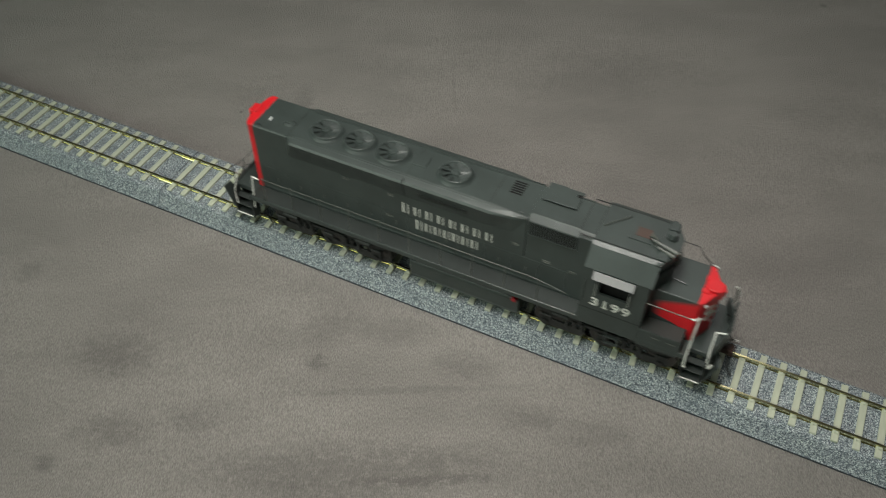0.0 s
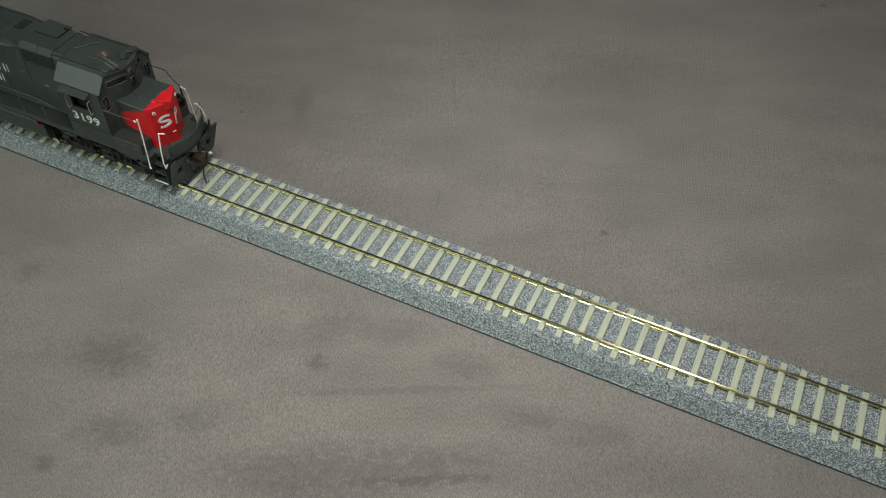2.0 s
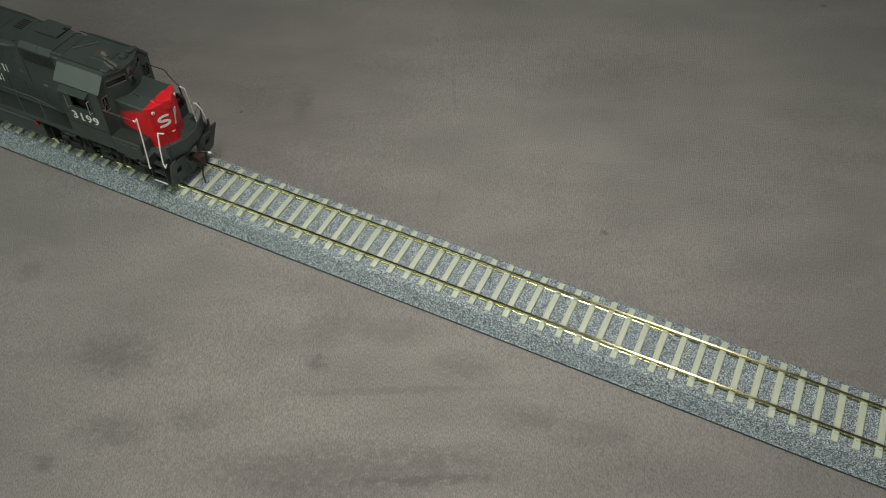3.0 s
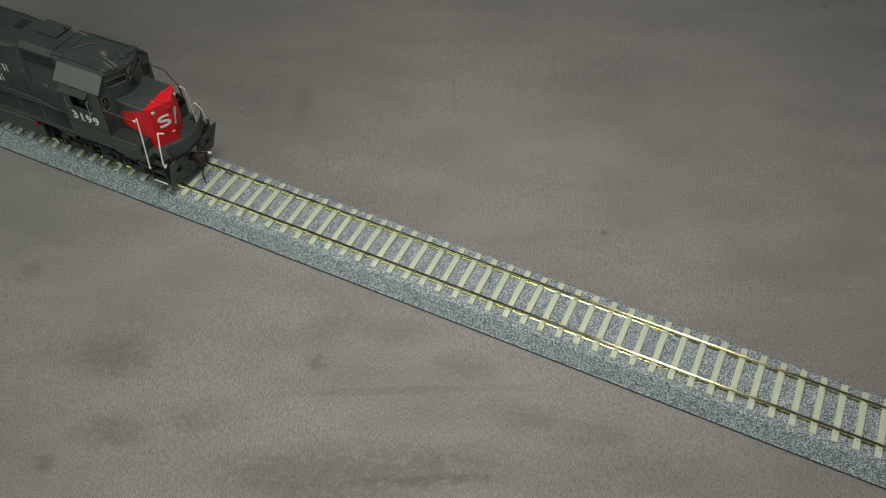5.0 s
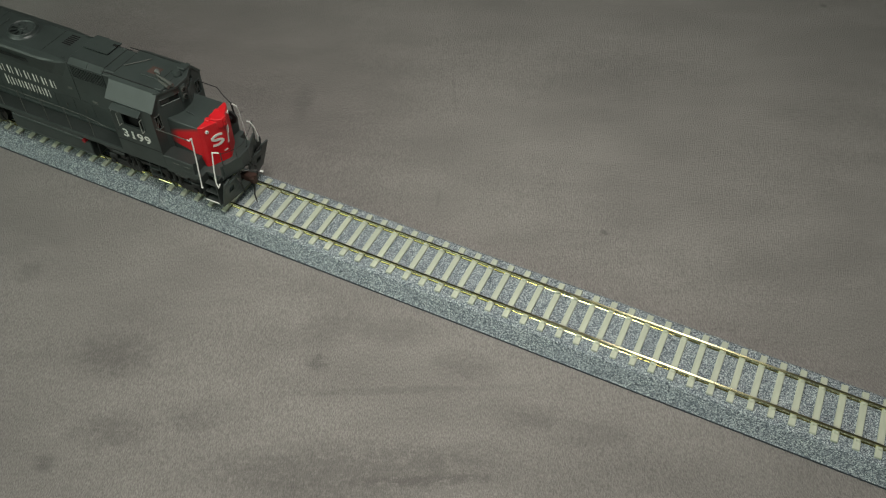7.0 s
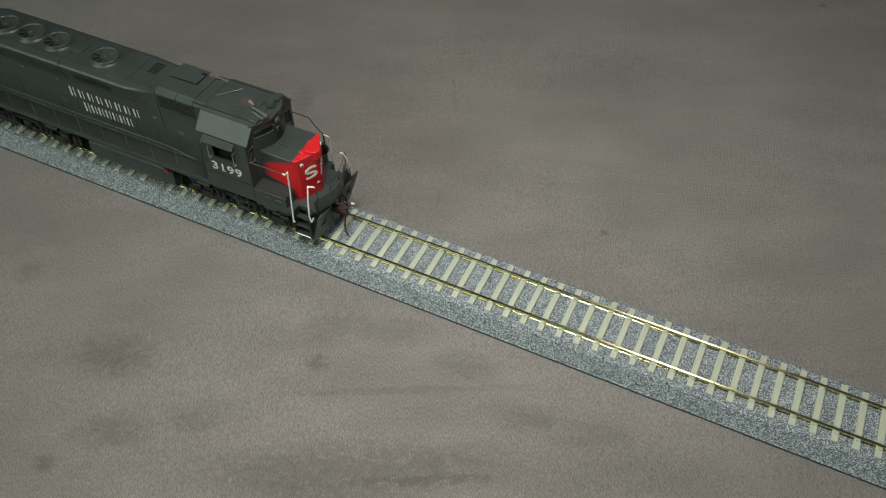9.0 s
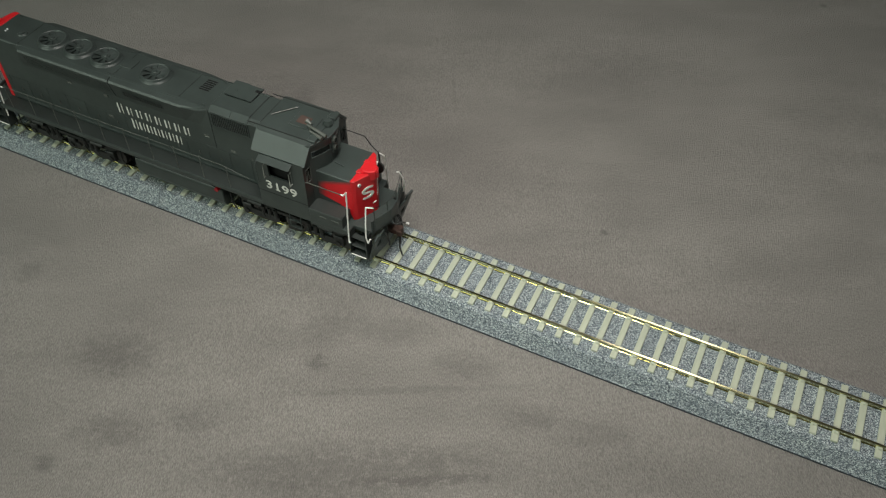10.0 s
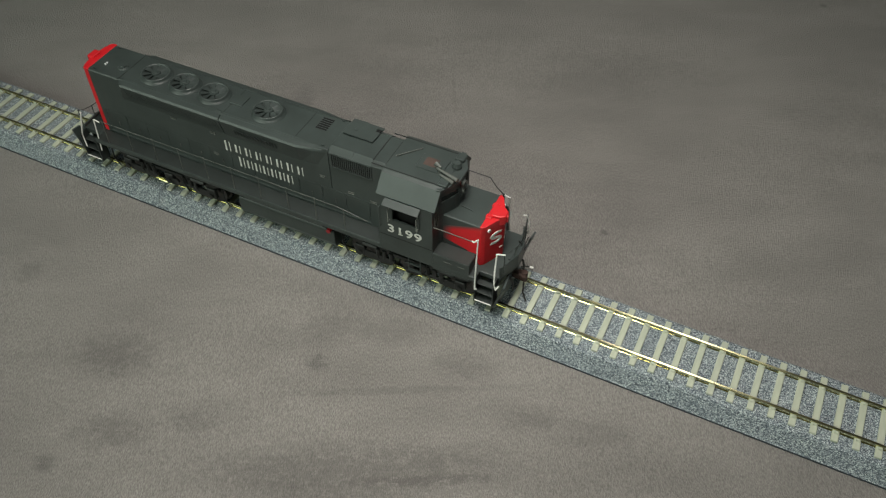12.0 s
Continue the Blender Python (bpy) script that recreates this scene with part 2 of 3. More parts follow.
def cloth():
    bm = bmesh.new()
    nx, ny = 210, 150
    grid = []
    for j in range(ny + 1):
        row = []
        for i in range(nx + 1):
            x, y = -760 + 1770 * i / nx, -560 + 1320 * j / ny
            z = -0.35 + 0.30 * noise.noise((x * 0.011, y * 0.014, 3.1)) + 0.12 * noise.noise((x * 0.05, y * 0.05, 8.0))
            if abs(y) < 24:
                z = -0.12
            row.append(bm.verts.new((x, y, z)))
        grid.append(row)
    for j in range(ny):
        for i in range(nx):
            bm.faces.new((grid[j][i], grid[j][i + 1], grid[j + 1][i + 1], grid[j + 1][i]))
    ob = part("ground_cloth", bm, CLOTH, None, smooth=True)
    tagged(ob, "grey-brown suede cloth with rubbed patches and faint creases", "cloth", kind="structure")


room()
cloth()

# ---- the track ----
PITCH, RAIL_Z, TIE_Z = 7.844, 10.68, 9.45
JOINT = -43.2


def rail_profile(y):
    pts = [(-0.55, -2.1), (0.55, -2.1), (0.55, -1.95), (0.24, -1.9), (0.22, -0.75), (0.42, -0.6), (0.47, -0.22), (0.46, -0.1), (0.40, 0.0),
           (-0.40, 0.0), (-0.46, -0.1), (-0.47, -0.22), (-0.42, -0.6), (-0.22, -0.75), (-0.24, -1.9), (-0.55, -1.95)]
    return [(y + a, RAIL_Z + b) for a, b in pts]


def sleeper_mesh():
    bm = bmesh.new()
    box(bm, -1.28, 1.28, -13.65, 13.65, -2.0, 0, 0.18)
    for y in (-8.75, 8.75):
        box(bm, -1.1, 1.1, y - 1.75, y + 1.75, -0.2, 0.18, 0.1)
        for s in (-1, 1):
            box(bm, -0.75, 0.75, y + s * 1.02 - 0.5, y + s * 1.02 + 0.5, 0.0, 0.92, 0.22)
    return bm


def track(x0, x1, first, count, label):
    tr = thing("track_section", (x0, 0, 0), label, "model track", "track sections")
    bm = bmesh.new()
    n = 60
    prof = [(-19.3, 0.0), (-19.3, 1.0), (-18.9, 1.2), (-15.6, 8.0), (-14.6, 8.5), (14.6, 8.5), (15.6, 8.0), (18.9, 1.2), (19.3, 1.0), (19.3, 0.0)]
    loft(bm, [[(x0 + 0.2 + (x1 - x0 - 0.4) * i / n, y, z) for y, z in prof] for i in range(n + 1)])
    part("roadbed", bm, BALLAST, tr, "speckled grey moulded ballast roadbed")
    for s in (-1, 1):
        bm = bmesh.new()
        y0, y1 = sorted((s * 19.0, s * 19.42))
        box(bm, x0 + 0.12, x1 - 0.12, y0, y1, 0.0, 0.95, 0.08)
        part("base_lip", bm, LIP, tr, "dark blue-grey moulded base edge")
    for y in (-8.75, 8.75):
        bm = bmesh.new()
        prism(bm, rail_profile(y), x0 + 0.1, x1 - 0.1)
        part("rail", bm, RAIL, tr, "polished brass-toned metal rail")
        bm = bmesh.new()
        box(bm, x0 - 4.5, x0 + 4.5, y - 1.3, y + 1.3, RAIL_Z - 2.15, RAIL_Z - 1.0, 0.2)
        part("rail_joiner", bm, RAIL, tr, "metal rail joiner")
    bm = sleeper_mesh()
    me = None
    for k in range(count):
        if me is None:
            ob = part("sleeper", bm, SLEEPER, tr, "cream plastic sleeper", origin=(0, 0, 0))
            me = ob.data
        else:
            ob = new("sleeper", me)
            ob.parent = tr
        ob.location = ((first + k * PITCH - x0) * MM, 0, TIE_Z * MM)
    return tr


track(JOINT, 330.0, -4 * PITCH - PITCH, 47, "straight model track on grey ballast with cream sleepers")
track(JOINT - 373.0, JOINT, -52 * PITCH - PITCH, 47, "straight model track on grey ballast joined end to end")


# ---- the locomotive ----
loco = thing("locomotive", (25.0, 0, RAIL_Z), "dark grey model diesel locomotive with scarlet ends on the track", "model locomotive")
BODY.add(loco.name)


def chamfered(w, z0, z1, c):
    return [(-w, z0), (-w, z1 - c), (-w + c, z1), (w - c, z1), (w, z1 - c), (w, z0)]


def hood():
    bm = bmesh.new()
    prism(bm, chamfered(10.3, 32, 67.0, 0.6), -71.0, 52.0, bev=0.25)
    body = part("long_hood", bm, GREY, loco, "dark grey long hood with roof fans")
    bm = bmesh.new()
    prism(bm, [(-69.2, -10.4), (-71.6, -10.4), (-72.6, -9.0), (-74.2, -1.5), (-74.2, 1.5), (-72.6, 9.0), (-71.6, 10.4), (-69.2, 10.4)], 32, 67.2, axis="z", bev=0.4)
    part("end_cap", bm, RED, loco, "scarlet hood end")
    bm = bmesh.new()
    box(bm, -75.4, -71.8, -3.2, 2.4, 63.5, 68.0, 0.6, 2)
    part("headlight_housing", bm, RED, loco, "scarlet rear headlight housing")
    bm = bmesh.new()
    prism(bm, [(-10.25, 32), (-10.25, 66.4), (-8.0, 68.2), (8.0, 68.2), (10.25, 66.4), (10.25, 32)], 52.2, 77.5, bev=0.25)
    part("air_compartment", bm, GREY, loco, "grey filter compartment behind the cab")
    for s in (-1, 1):
        # flared radiator and brake blister along the roof edge
        for name, xs in (("radiator_flare", ((-53.5, 0), (-50.5, 1), (0.6, 1))), ("brake_blister", ((1.1, 1), (38.0, 1), (46.0, 0.55), (51.8, 0)))):
            bm = bmesh.new()
            secs = []
            for x, k in xs:
                secs.append([(x, s * (10.1 + d * k), z) for d, z in ((0, 55.5), (2.5, 64.6), (2.65, 65.3), (2.0, 66.15), (1.0, 66.5), (-1.5, 67.15), (-1.5, 55.5))])
            loft(bm, secs)
            part(name, bm, GREY, loco)
        bm = bmesh.new()
        for i in range(46):
            x = -49.0 + i * 1.05
            prism(bm, [(s * 11.0, 58.8), (s * 12.35, 63.8), (s * 12.5, 63.8), (s * 11.15, 58.8)], x, x + 0.72)
        part("radiator_grille", bm, GREY, loco, "dark grey ribbed radiator intake")
        bm = bmesh.new()
        for i in range(15):
            x = 8.0 + i * 1.4
            prism(bm, [(s * 11.85, 60.2), (s * 12.5, 62.8), (s * 12.9, 62.8), (s * 12.2, 60.2)], x, x + 0.7)
        part("brake_grille", bm, MESH, loco, "dark grey ribbed intake grille")
        bm = bmesh.new()
        box(bm, 53.4, 71.6, s * 10.0, s * 10.4, 59.4, 66.0)
        g = part("filter_screen", bm, VOID, loco, "black filter opening")
        bm = bmesh.new()
        for i in range(20):
            x = 53.4 + i * 0.95
            box(bm, x, x + 0.4, s * 10.3, s * 10.75, 59.4, 66.0)
        box(bm, 53.0, 72.0, s * 10.3, s * 10.8, 65.9, 66.3)
        box(bm, 53.0, 72.0, s * 10.3, s * 10.8, 59.0, 59.5)
        part("filter_grille", bm, GREY, loco, "ribbed dark grey grille")
        for x0, x1 in ((53.2, 63.0), (63.8, 71.8)):
            bm = bmesh.new()
            prism(bm, [(s * 10.1, 66.3), (s * 10.5, 66.5), (s * 7.9, 68.55), (s * 7.7, 68.2)], x0, x1)
            part("slanted_panel", bm, GREY, loco)
        # hood doors with hinges and latches
        for i in range(12):
            x0 = -67.0 + i * 11.4
            bm = bmesh.new()
            box(bm, x0 + 0.1, x0 + 11.3, s * 10.1, s * 10.32, 33.5, 45.6, 0.1)
            for z in (36, 43):
                box(bm, x0 + 0.1, x0 + 0.6, s * 10.1, s * 10.5, z, z + 1.0)
            part("hood_door", bm, GREY, loco)
        for x, z in ((-27.5, 54.5), (-7.0, 54.0), (-8.0, 42.0), (47.0, 51.0), (60.0, 47.0), (70.5, 46.0)):
            bm = bmesh.new()
            box(bm, x, x + 2.6, s * 10.1, s * 10.5, z, z + 1.0, 0.12)
            part("builder_plate", bm, STEEL, loco, "small pale plate")
    return body


def fan(x, y=0.0, r=6.6, z=67.0):
    bm = bmesh.new()
    t = bmesh.new()
    n = 40
    prof = [(r * 1.14, -0.1), (r * 1.10, 0.35), (r * 1.02, 0.7), (r * 0.99, 1.0), (r * 0.97, 1.75), (r * 0.93, 2.0), (r * 0.88, 1.95), (r * 0.87, 0.0)]
    rows = [[t.verts.new((math.cos(2 * math.pi * i / n) * a, math.sin(2 * math.pi * i / n) * a, b)) for a, b in prof] for i in range(n)]
    for i in range(n):
        for j in range(len(prof) - 1):
            t.faces.new((rows[i][j], rows[(i + 1) % n][j], rows[(i + 1) % n][j + 1], rows[i][j + 1]))
    add(bm, t, Matrix.Translation((x, y, z)))
    f = part("roof_fan", bm, GREY, loco, "round roof fan", smooth=True)
    bm = bmesh.new()
    cyl(bm, (x, y, z + 0.02), (x, y, z + 0.6), r * 0.88, 32)
    part("fan_well", bm, MESH, f, "dark fan well")
    bm = bmesh.new()
    cyl(bm, (x, y, z + 0.5), (x, y, z + 1.75), r * 0.36, 18, r * 0.30)
    cyl(bm, (x, y, z + 1.7), (x, y, z + 2.0), r * 0.16, 12, r * 0.12)
    part("fan_hub", bm, GREY, f)
    for k in range(9):
        a = 2 * math.pi * (k + 0.3) / 9
        t = bmesh.new()
        bmesh.ops.create_cube(t, size=1)
        for v in t.verts:
            wd = 1.5 if v.co.x < 0 else 3.0
            v.co = Vector((r * (0.30 if v.co.x < 0 else 0.90), v.co.y * wd, 1.2 + v.co.z * 0.15 + v.co.y * 0.55))
        bm = bmesh.new()
        add(bm, t, Matrix.Translation((x, y, z)) @ Matrix.Rotation(a, 4, "Z"))
        part("fan_blade", bm, GREY, f)


def roof_details():
    for x in (-39.2, -24.0, -8.9, 18.3):
        fan(x, -0.3)
    bm = bmesh.new()
    cyl(bm, (-56, -2.2, 66.9), (-56, -2.2, 67.6), 2.6, 20, 2.0)
    box(bm, -57.2, -54.8, -3.0, -1.4, 67.4, 68.0, 0.15)
    part("roof_vent", bm, GREY, loco)
    for y in (-5.6, -4.4):
        bm = bmesh.new()
        cyl(bm, (-64.4, y + 1.6, 66.9), (-64.4, y + 1.6, 67.5), 0.42, 10)
        part("marker_lens", bm, LENS, loco, "small clear marker lens")
    bm = bmesh.new()
    box(bm, -1.0, 6.0, -2.2, 4.6, 66.9, 67.45, 0.15)
    part("roof_hatch", bm, GREY, loco)
    for i in range(6):
        bm = bmesh.new()
        box(bm, 40.5, 45.5, 0.2 + i * 1.3, 0.95 + i * 1.3, 66.9, 67.12)
        part("louvre", bm, VOID, loco, "black roof louvre")
    bm = bmesh.new()
    prism(bm, [(53.6, 0.3), (67.2, 0.3), (67.4, 6.4), (65.2, 6.6), (65.2, 8.4), (67.8, 8.6), (67.8, 10.0), (60.6, 10.0), (60.4, 10.4), (53.6, 10.2)], 68.75, 69.35, axis="z", bev=0.12)
    box(bm, 57.0, 58.4, 3.4, 4.6, 69.3, 69.55, 0.1)
    part("raised_hatch", bm, GREY, loco, "raised roof hatch")
    # black block puts the shade of the gap under the hatch into colour
    bm = bmesh.new()
    box(bm, 53.9, 66.9, 0.75, 9.4, 67.9, 68.8)
    part("hatch_gap_block", bm, VOID, loco, "near-black block for the shade in the gap under the hatch")


CX0, CX1 = 77.7, 102.0


def cab():
    bm = bmesh.new()
    outer = [(-18, 60.9), (-12.2, 67.5), (-10.6, 68.3), (10.6, 68.3), (12.2, 67.5), (18, 60.9)]
    inner = [(17, 60.5), (11.6, 66.6), (-11.6, 66.6), (-17, 60.5)]
    prism(bm, outer + inner, CX0 - 0.2, CX1 + 0.9)
    part("cab_roof", bm, GREY, loco, "dark grey cab roof with slanted sides")
    for s in (-1, 1):
        bm = bmesh.new()
        wx0, wx1, wz0, wz1 = 84.4, 95.6, 49.0, 56.4
        sheet(bm, (CX0, wx0, wx1, CX1), (31.5, wz0, wz1, 61), {(1, 1)}, lambda u, v: (u, s * 18.0, v), (0, -s * 0.9, 0))
        part("cab_side", bm, GREY, loco)
        w = thing_part_window(wx0, wx1, wz0, wz1, s)
        bm = bmesh.new()
        prism(bm, [(s * 17.9, 60.0), (s * 18.1, 60.4), (s * 21.2, 58.9), (s * 21.1, 58.5)], 81.4, 97.0, bev=0.08)
        part("sun_visor", bm, GREY, loco, "grey sheet sun visor over the cab window")
    bm = bmesh.new()
    prism(bm, [(-17.1, 31.5), (-17.1, 60.6), (-11.7, 66.7), (11.7, 66.7), (17.1, 60.6), (17.1, 31.5)], CX0, CX0 + 0.9)
    part("cab_rear_wall", bm, GREY, loco)
    bm = bmesh.new()
    ys = (-17.1, -16.2, -13.0, -12.2, -11.4, -5.4, -2.8, 2.8, 5.4, 11.4, 12.2, 13.0, 16.2, 17.1)
    zs = (31.5, 50.2, 57.2, 58.6, 60.7, 63.6, 66.8)
    openings = {(1, 1), (11, 1), (4, 4), (5, 4), (7, 4), (8, 4)}

    def front_at(y):
        return CX1 + 4.6 * min(1.0, max(0.0, (12.4 - abs(y)) / 8.4))

    def wall_point(y, z):
        return (front_at(y), y, min(z, 66.7 - max(0.0, abs(y) - 11.6) * 1.1))

    sheet(bm, ys, zs, openings, wall_point, (-0.8, 0, 0))
    part("cab_front_wall", bm, GREY, loco, "angled cab front")
    for y0, y1, z0, z1 in ((-16.3, -12.9, 50.1, 57.3), (12.9, 16.3, 50.1, 57.3), (-11.5, -2.7, 60.6, 63.7), (2.7, 11.5, 60.6, 63.7)):
        bm = bmesh.new()
        sheet(bm, (y0, (y0 + y1) / 2, y1), (z0, z1), set(), lambda y, z: (front_at(y) - 0.4, y, z), (-0.2, 0, 0))
        ws = part("windscreen", bm, GLASS, loco, "dark tinted cab window")
        bm = bmesh.new()
        rim = [(front_at(y) + 0.12, y, z) for y, z in ((y0, z0), (y1, z0), (y1, z1), (y0, z1), (y0, z0))]
        if z0 < 55:
            m = (y0 + y1) / 2
            rim += [(front_at(m) + 0.2, m, z1 - 1.0), (front_at(y1) + 0.2, m + 0.6, z0 + 1.0)]
        wire(bm, rim, 0.2)
        part("window_rim", bm, STEEL if z0 < 55 and y0 < 0 else GREY, ws, "thin grey window frame" if z0 < 55 else "")
    bm = bmesh.new()
    prism(bm, [(CX1 - 1, -12.6), (CX1 + 0.9, -12.4), (107.3, -4.0), (107.3, 4.0), (CX1 + 0.9, 12.4), (CX1 - 1, 12.6)], 66.7, 68.05, axis="z", bev=0.25)
    part("roof_brow", bm, GREY, loco)
    # added block whose black colour gives the shade behind the cab windows
    bm = bmesh.new()
    box(bm, CX0 + 1, CX1 - 1.2, -15.6, 15.6, 47.0, 60.0)
    part("cab_shade_block", bm, VOID, loco, "near-black block standing in for the unlit cab inside")
    for y0, y1 in ((-10.2, -9.9), (9.9, 10.2)):
        bm = bmesh.new()
        box(bm, 72, 102.4, y0 - 0.05, y1 + 0.05, 68.2, 68.42)
        part("roof_seam", bm, DARK, loco)
    for x in (71.6, 77.2):
        bm = bmesh.new()
        prism(bm, [(-10.2, 66.6), (-8.0, 68.35), (8.0, 68.35), (10.2, 66.6), (10.2, 66.2), (8, 68.0), (-8, 68.0), (-10.2, 66.2)], x, x + 0.3)
        part("roof_joint", bm, DARK, loco)
    bm = bmesh.new()
    box(bm, 88.4, 99.6, -4.2, 4.6, 68.2, 68.75, 0.12)
    part("roof_plate", bm, GREY, loco)
    bm = bmesh.new()
    box(bm, 90.5, 96.0, -2.0, 2.8, 68.7, 68.85, 0.05)
    part("roof_patch", bm, RUST, loco, "rusty brown roof patch")
    bm = bmesh.new()
    wire(bm, [(78.9, -2.4, 68.7), (86.6, 6.6, 68.8)], 0.22)
    part("grab_iron", bm, STEEL, loco)
    # light and number board cluster over the windscreen
    for s in (-1, 1):
        bm = bmesh.new()
        y0, y1 = sorted((s * 6.2, s * 10.4))
        box(bm, 100.6, 104.4, y0, y1, 67.8, 69.3, 0.3)
        part("number_board", bm, GREY, loco)
    bm = bmesh.new()
    cyl(bm, (102.9, 3.0, 67.9), (102.9, 3.0, 69.2), 2.1, 18)
    cyl(bm, (102.9, 3.0, 69.2), (102.9, 3.0, 70.4), 1.9, 18, 1.4)
    part("roof_beacon", bm, GREY, loco, "round grey beacon on the cab roof")
    bm = bmesh.new()
    box(bm, 105.9, 107.4, -1.9, 1.9, 57.8, 66.4, 0.4)
    hl = part("headlight_box", bm, GREY, loco)
    for z in (64.4, 60.6):
        bm = bmesh.new()
        cyl(bm, (107.2, -0.4, z), (108.1, -0.4, z), 1.35, 16)
        part("headlight_rim", bm, STEEL, hl, "grey headlight rim")
        bm = bmesh.new()
        cyl(bm, (108.0, -0.4, z), (108.2, -0.4, z), 0.95, 14)
        part("headlight_lens", bm, GLASS, hl, "dark headlight lens")
    bm = bmesh.new()
    wire(bm, [(98.4, -3.6, 68.4), (98.4, -3.6, 70.3)], 0.6, 8)
    cyl(bm, (97.0, -3.2, 70.3), (107.0, -5.6, 69.6), 0.45, 10, 0.95)
    cyl(bm, (99.5, -5.4, 69.6), (106.0, -7.2, 69.2), 0.4, 10, 0.85)
    cyl(bm, (98.6, -2.4, 70.4), (96.0, -1.6, 70.9), 0.5, 10, 1.2)
    part("air_horn", bm, STEEL, loco, "grey triple air horn")


def thing_part_window(x0, x1, z0, z1, s):
    bm = bmesh.new()
    y0, y1 = sorted((s * 17.6, s * 18.25))
    box(bm, x0 - 0.7, x0 + 0.1, y0, y1, z0 - 0.6, z1 + 0.6)
    box(bm, x1 - 0.1, x1 + 0.7, y0, y1, z0 - 0.6, z1 + 0.6)
    box(bm, x0, x1, y0, y1, z1 - 0.1, z1 + 0.6)
    box(bm, x0, x1, y0, y1, z0 - 0.6, z0 + 0.1)
    f = part("window_frame", bm, GREY, loco)
    for x in (x0 - 1.2, x1 + 0.2):
        bm = bmesh.new()
        t = s * 18.2, s * 19.9
        a, b = min(t), max(t)
        box(bm, x, x + 0.25, a, b, z0, z0 + 0.3)
        box(bm, x, x + 0.25, a, b, z1 - 0.8, z1 - 0.5)
        box(bm, x, x + 0.25, t[1] - 0.15, t[1] + 0.15, z0, z1 - 0.5)
        part("wind_deflector", bm, PALE, f, "pale wire wind deflector")
    return f


GLASS = material("tinted_glass", (0.01, 0.012, 0.011), 0.08)[0]


def nose_x(y):
    """How far the pointed nose front reaches at y."""
    return 125.4 - 0.506 * max(0.0, abs(y) - 0.7)


def on_nose(bm, base):
    for v in bm.verts:
        v.co.x += nose_x(v.co.y) - base
    return bm


def nose():
    bm = bmesh.new()
    prism(bm, chamfered(10.4, 31.5, 53.6, 0.35), CX1, 119.0, bev=0.15)
    part("short_hood", bm, GREY, loco, "low short hood")
    bm = bmesh.new()
    outline = [(118.9, -10.45), (119.7, -10.45), (121.0, -9.4), (125.4, -0.7), (125.4, 0.7), (121.0, 9.4), (119.7, 10.45), (118.9, 10.45)]
    prism(bm, outline, 31.5, 53.75, axis="z", bev=0.3)
    part("nose_front", bm, RED, loco, "scarlet pointed nose front")
    for s in (-1, 1):
        bm = bmesh.new()
        y0, y1 = sorted((s * 10.3, s * 10.52))
        prism(bm, [(119.2, 53.5), (102.6, 47.6), (102.6, 41.0), (113.0, 38.6), (117.5, 36.4), (119.2, 32.0)], y0, y1, axis="y")
        part("nose_flash", bm, FLASH, loco, "scarlet flash painted on the hood side")
    bm = bmesh.new()
    prism(bm, [(119.4, -1.8), (121.0, -3.4), (124.4, -3.0), (126.2, -1.6), (126.2, 1.6), (124.4, 3.0), (121.0, 3.4), (119.4, 1.8)], 50.2, 55.0, axis="z", bev=0.5)
    box(bm, 118.6, 121.4, -4.6, -2.2, 53.2, 54.5, 0.4)
    box(bm, 118.6, 121.4, 2.2, 4.6, 53.2, 54.5, 0.4)
    part("nose_light_housing", bm, RED, loco, "scarlet nose headlight housing")
    for z in (51.6, 53.6):
        bm = bmesh.new()
        cyl(bm, (125.9, 0.0, z), (126.7, 0.0, z), 0.85, 14)
        part("headlight", bm, RED, loco)
    for y in (-7.9, 7.9):
        bm = bmesh.new()
        x = nose_x(y)
        d = 1 if y > 0 else -1
        cyl(bm, (x - 0.2, y - d * 0.1, 50.8), (x + 0.45, y + d * 0.2, 50.8), 0.8, 12)
        ml = part("marker_light", bm, WHITE, loco, "white marker lens")
        bm = bmesh.new()
        cyl(bm, (x + 0.4, y + d * 0.18, 50.8), (x + 0.55, y + d * 0.26, 50.8), 0.35, 10)
        part("bulb", bm, DARK, ml)
    bm = bmesh.new()
    wire(bm, [(108.0, -2.6, 53.0), (108.0, -2.6, 53.9), (112.5, -3.4, 53.9), (112.5, -3.4, 53.0)], 0.25)
    part("grab_iron", bm, GREY, loco)
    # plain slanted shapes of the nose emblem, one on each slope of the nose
    arc = []
    for k in range(13):
        a = math.pi * (0.25 + 1.25 * k / 12)
        arc.append((-4.4 + 2.4 * math.cos(a), 45.9 + 1.35 * math.sin(a)))
    for k in range(13):
        a = math.pi * (0.5 - 1.25 * k / 12)
        arc.append((-4.4 + 2.4 * math.cos(a), 43.2 + 1.35 * math.sin(a)))
    arc = [(y + (z - 44.3) * 0.25, z) for y, z in arc]
    inner, outer = [], []
    for k, (y, z) in enumerate(arc):
        (a, b), (c, d) = arc[max(0, k - 1)], arc[min(len(arc) - 1, k + 1)]
        ln = math.hypot(c - a, d - b) or 1.0
        ny, nz = -(d - b) / ln * 0.62, (c - a) / ln * 0.55
        inner.append((y + ny, z + nz))
        outer.append((y - ny, z - nz))
    bm = bmesh.new()
    loft(bm, [[(0.0, *p), (0.3, *p), (0.3, *q), (0.0, *q)] for p, q in zip(inner, outer)])
    part("emblem_curve", on_nose(bm, 0.02), LETTER, loco, "white curved emblem shape on the nose")
    bm = bmesh.new()
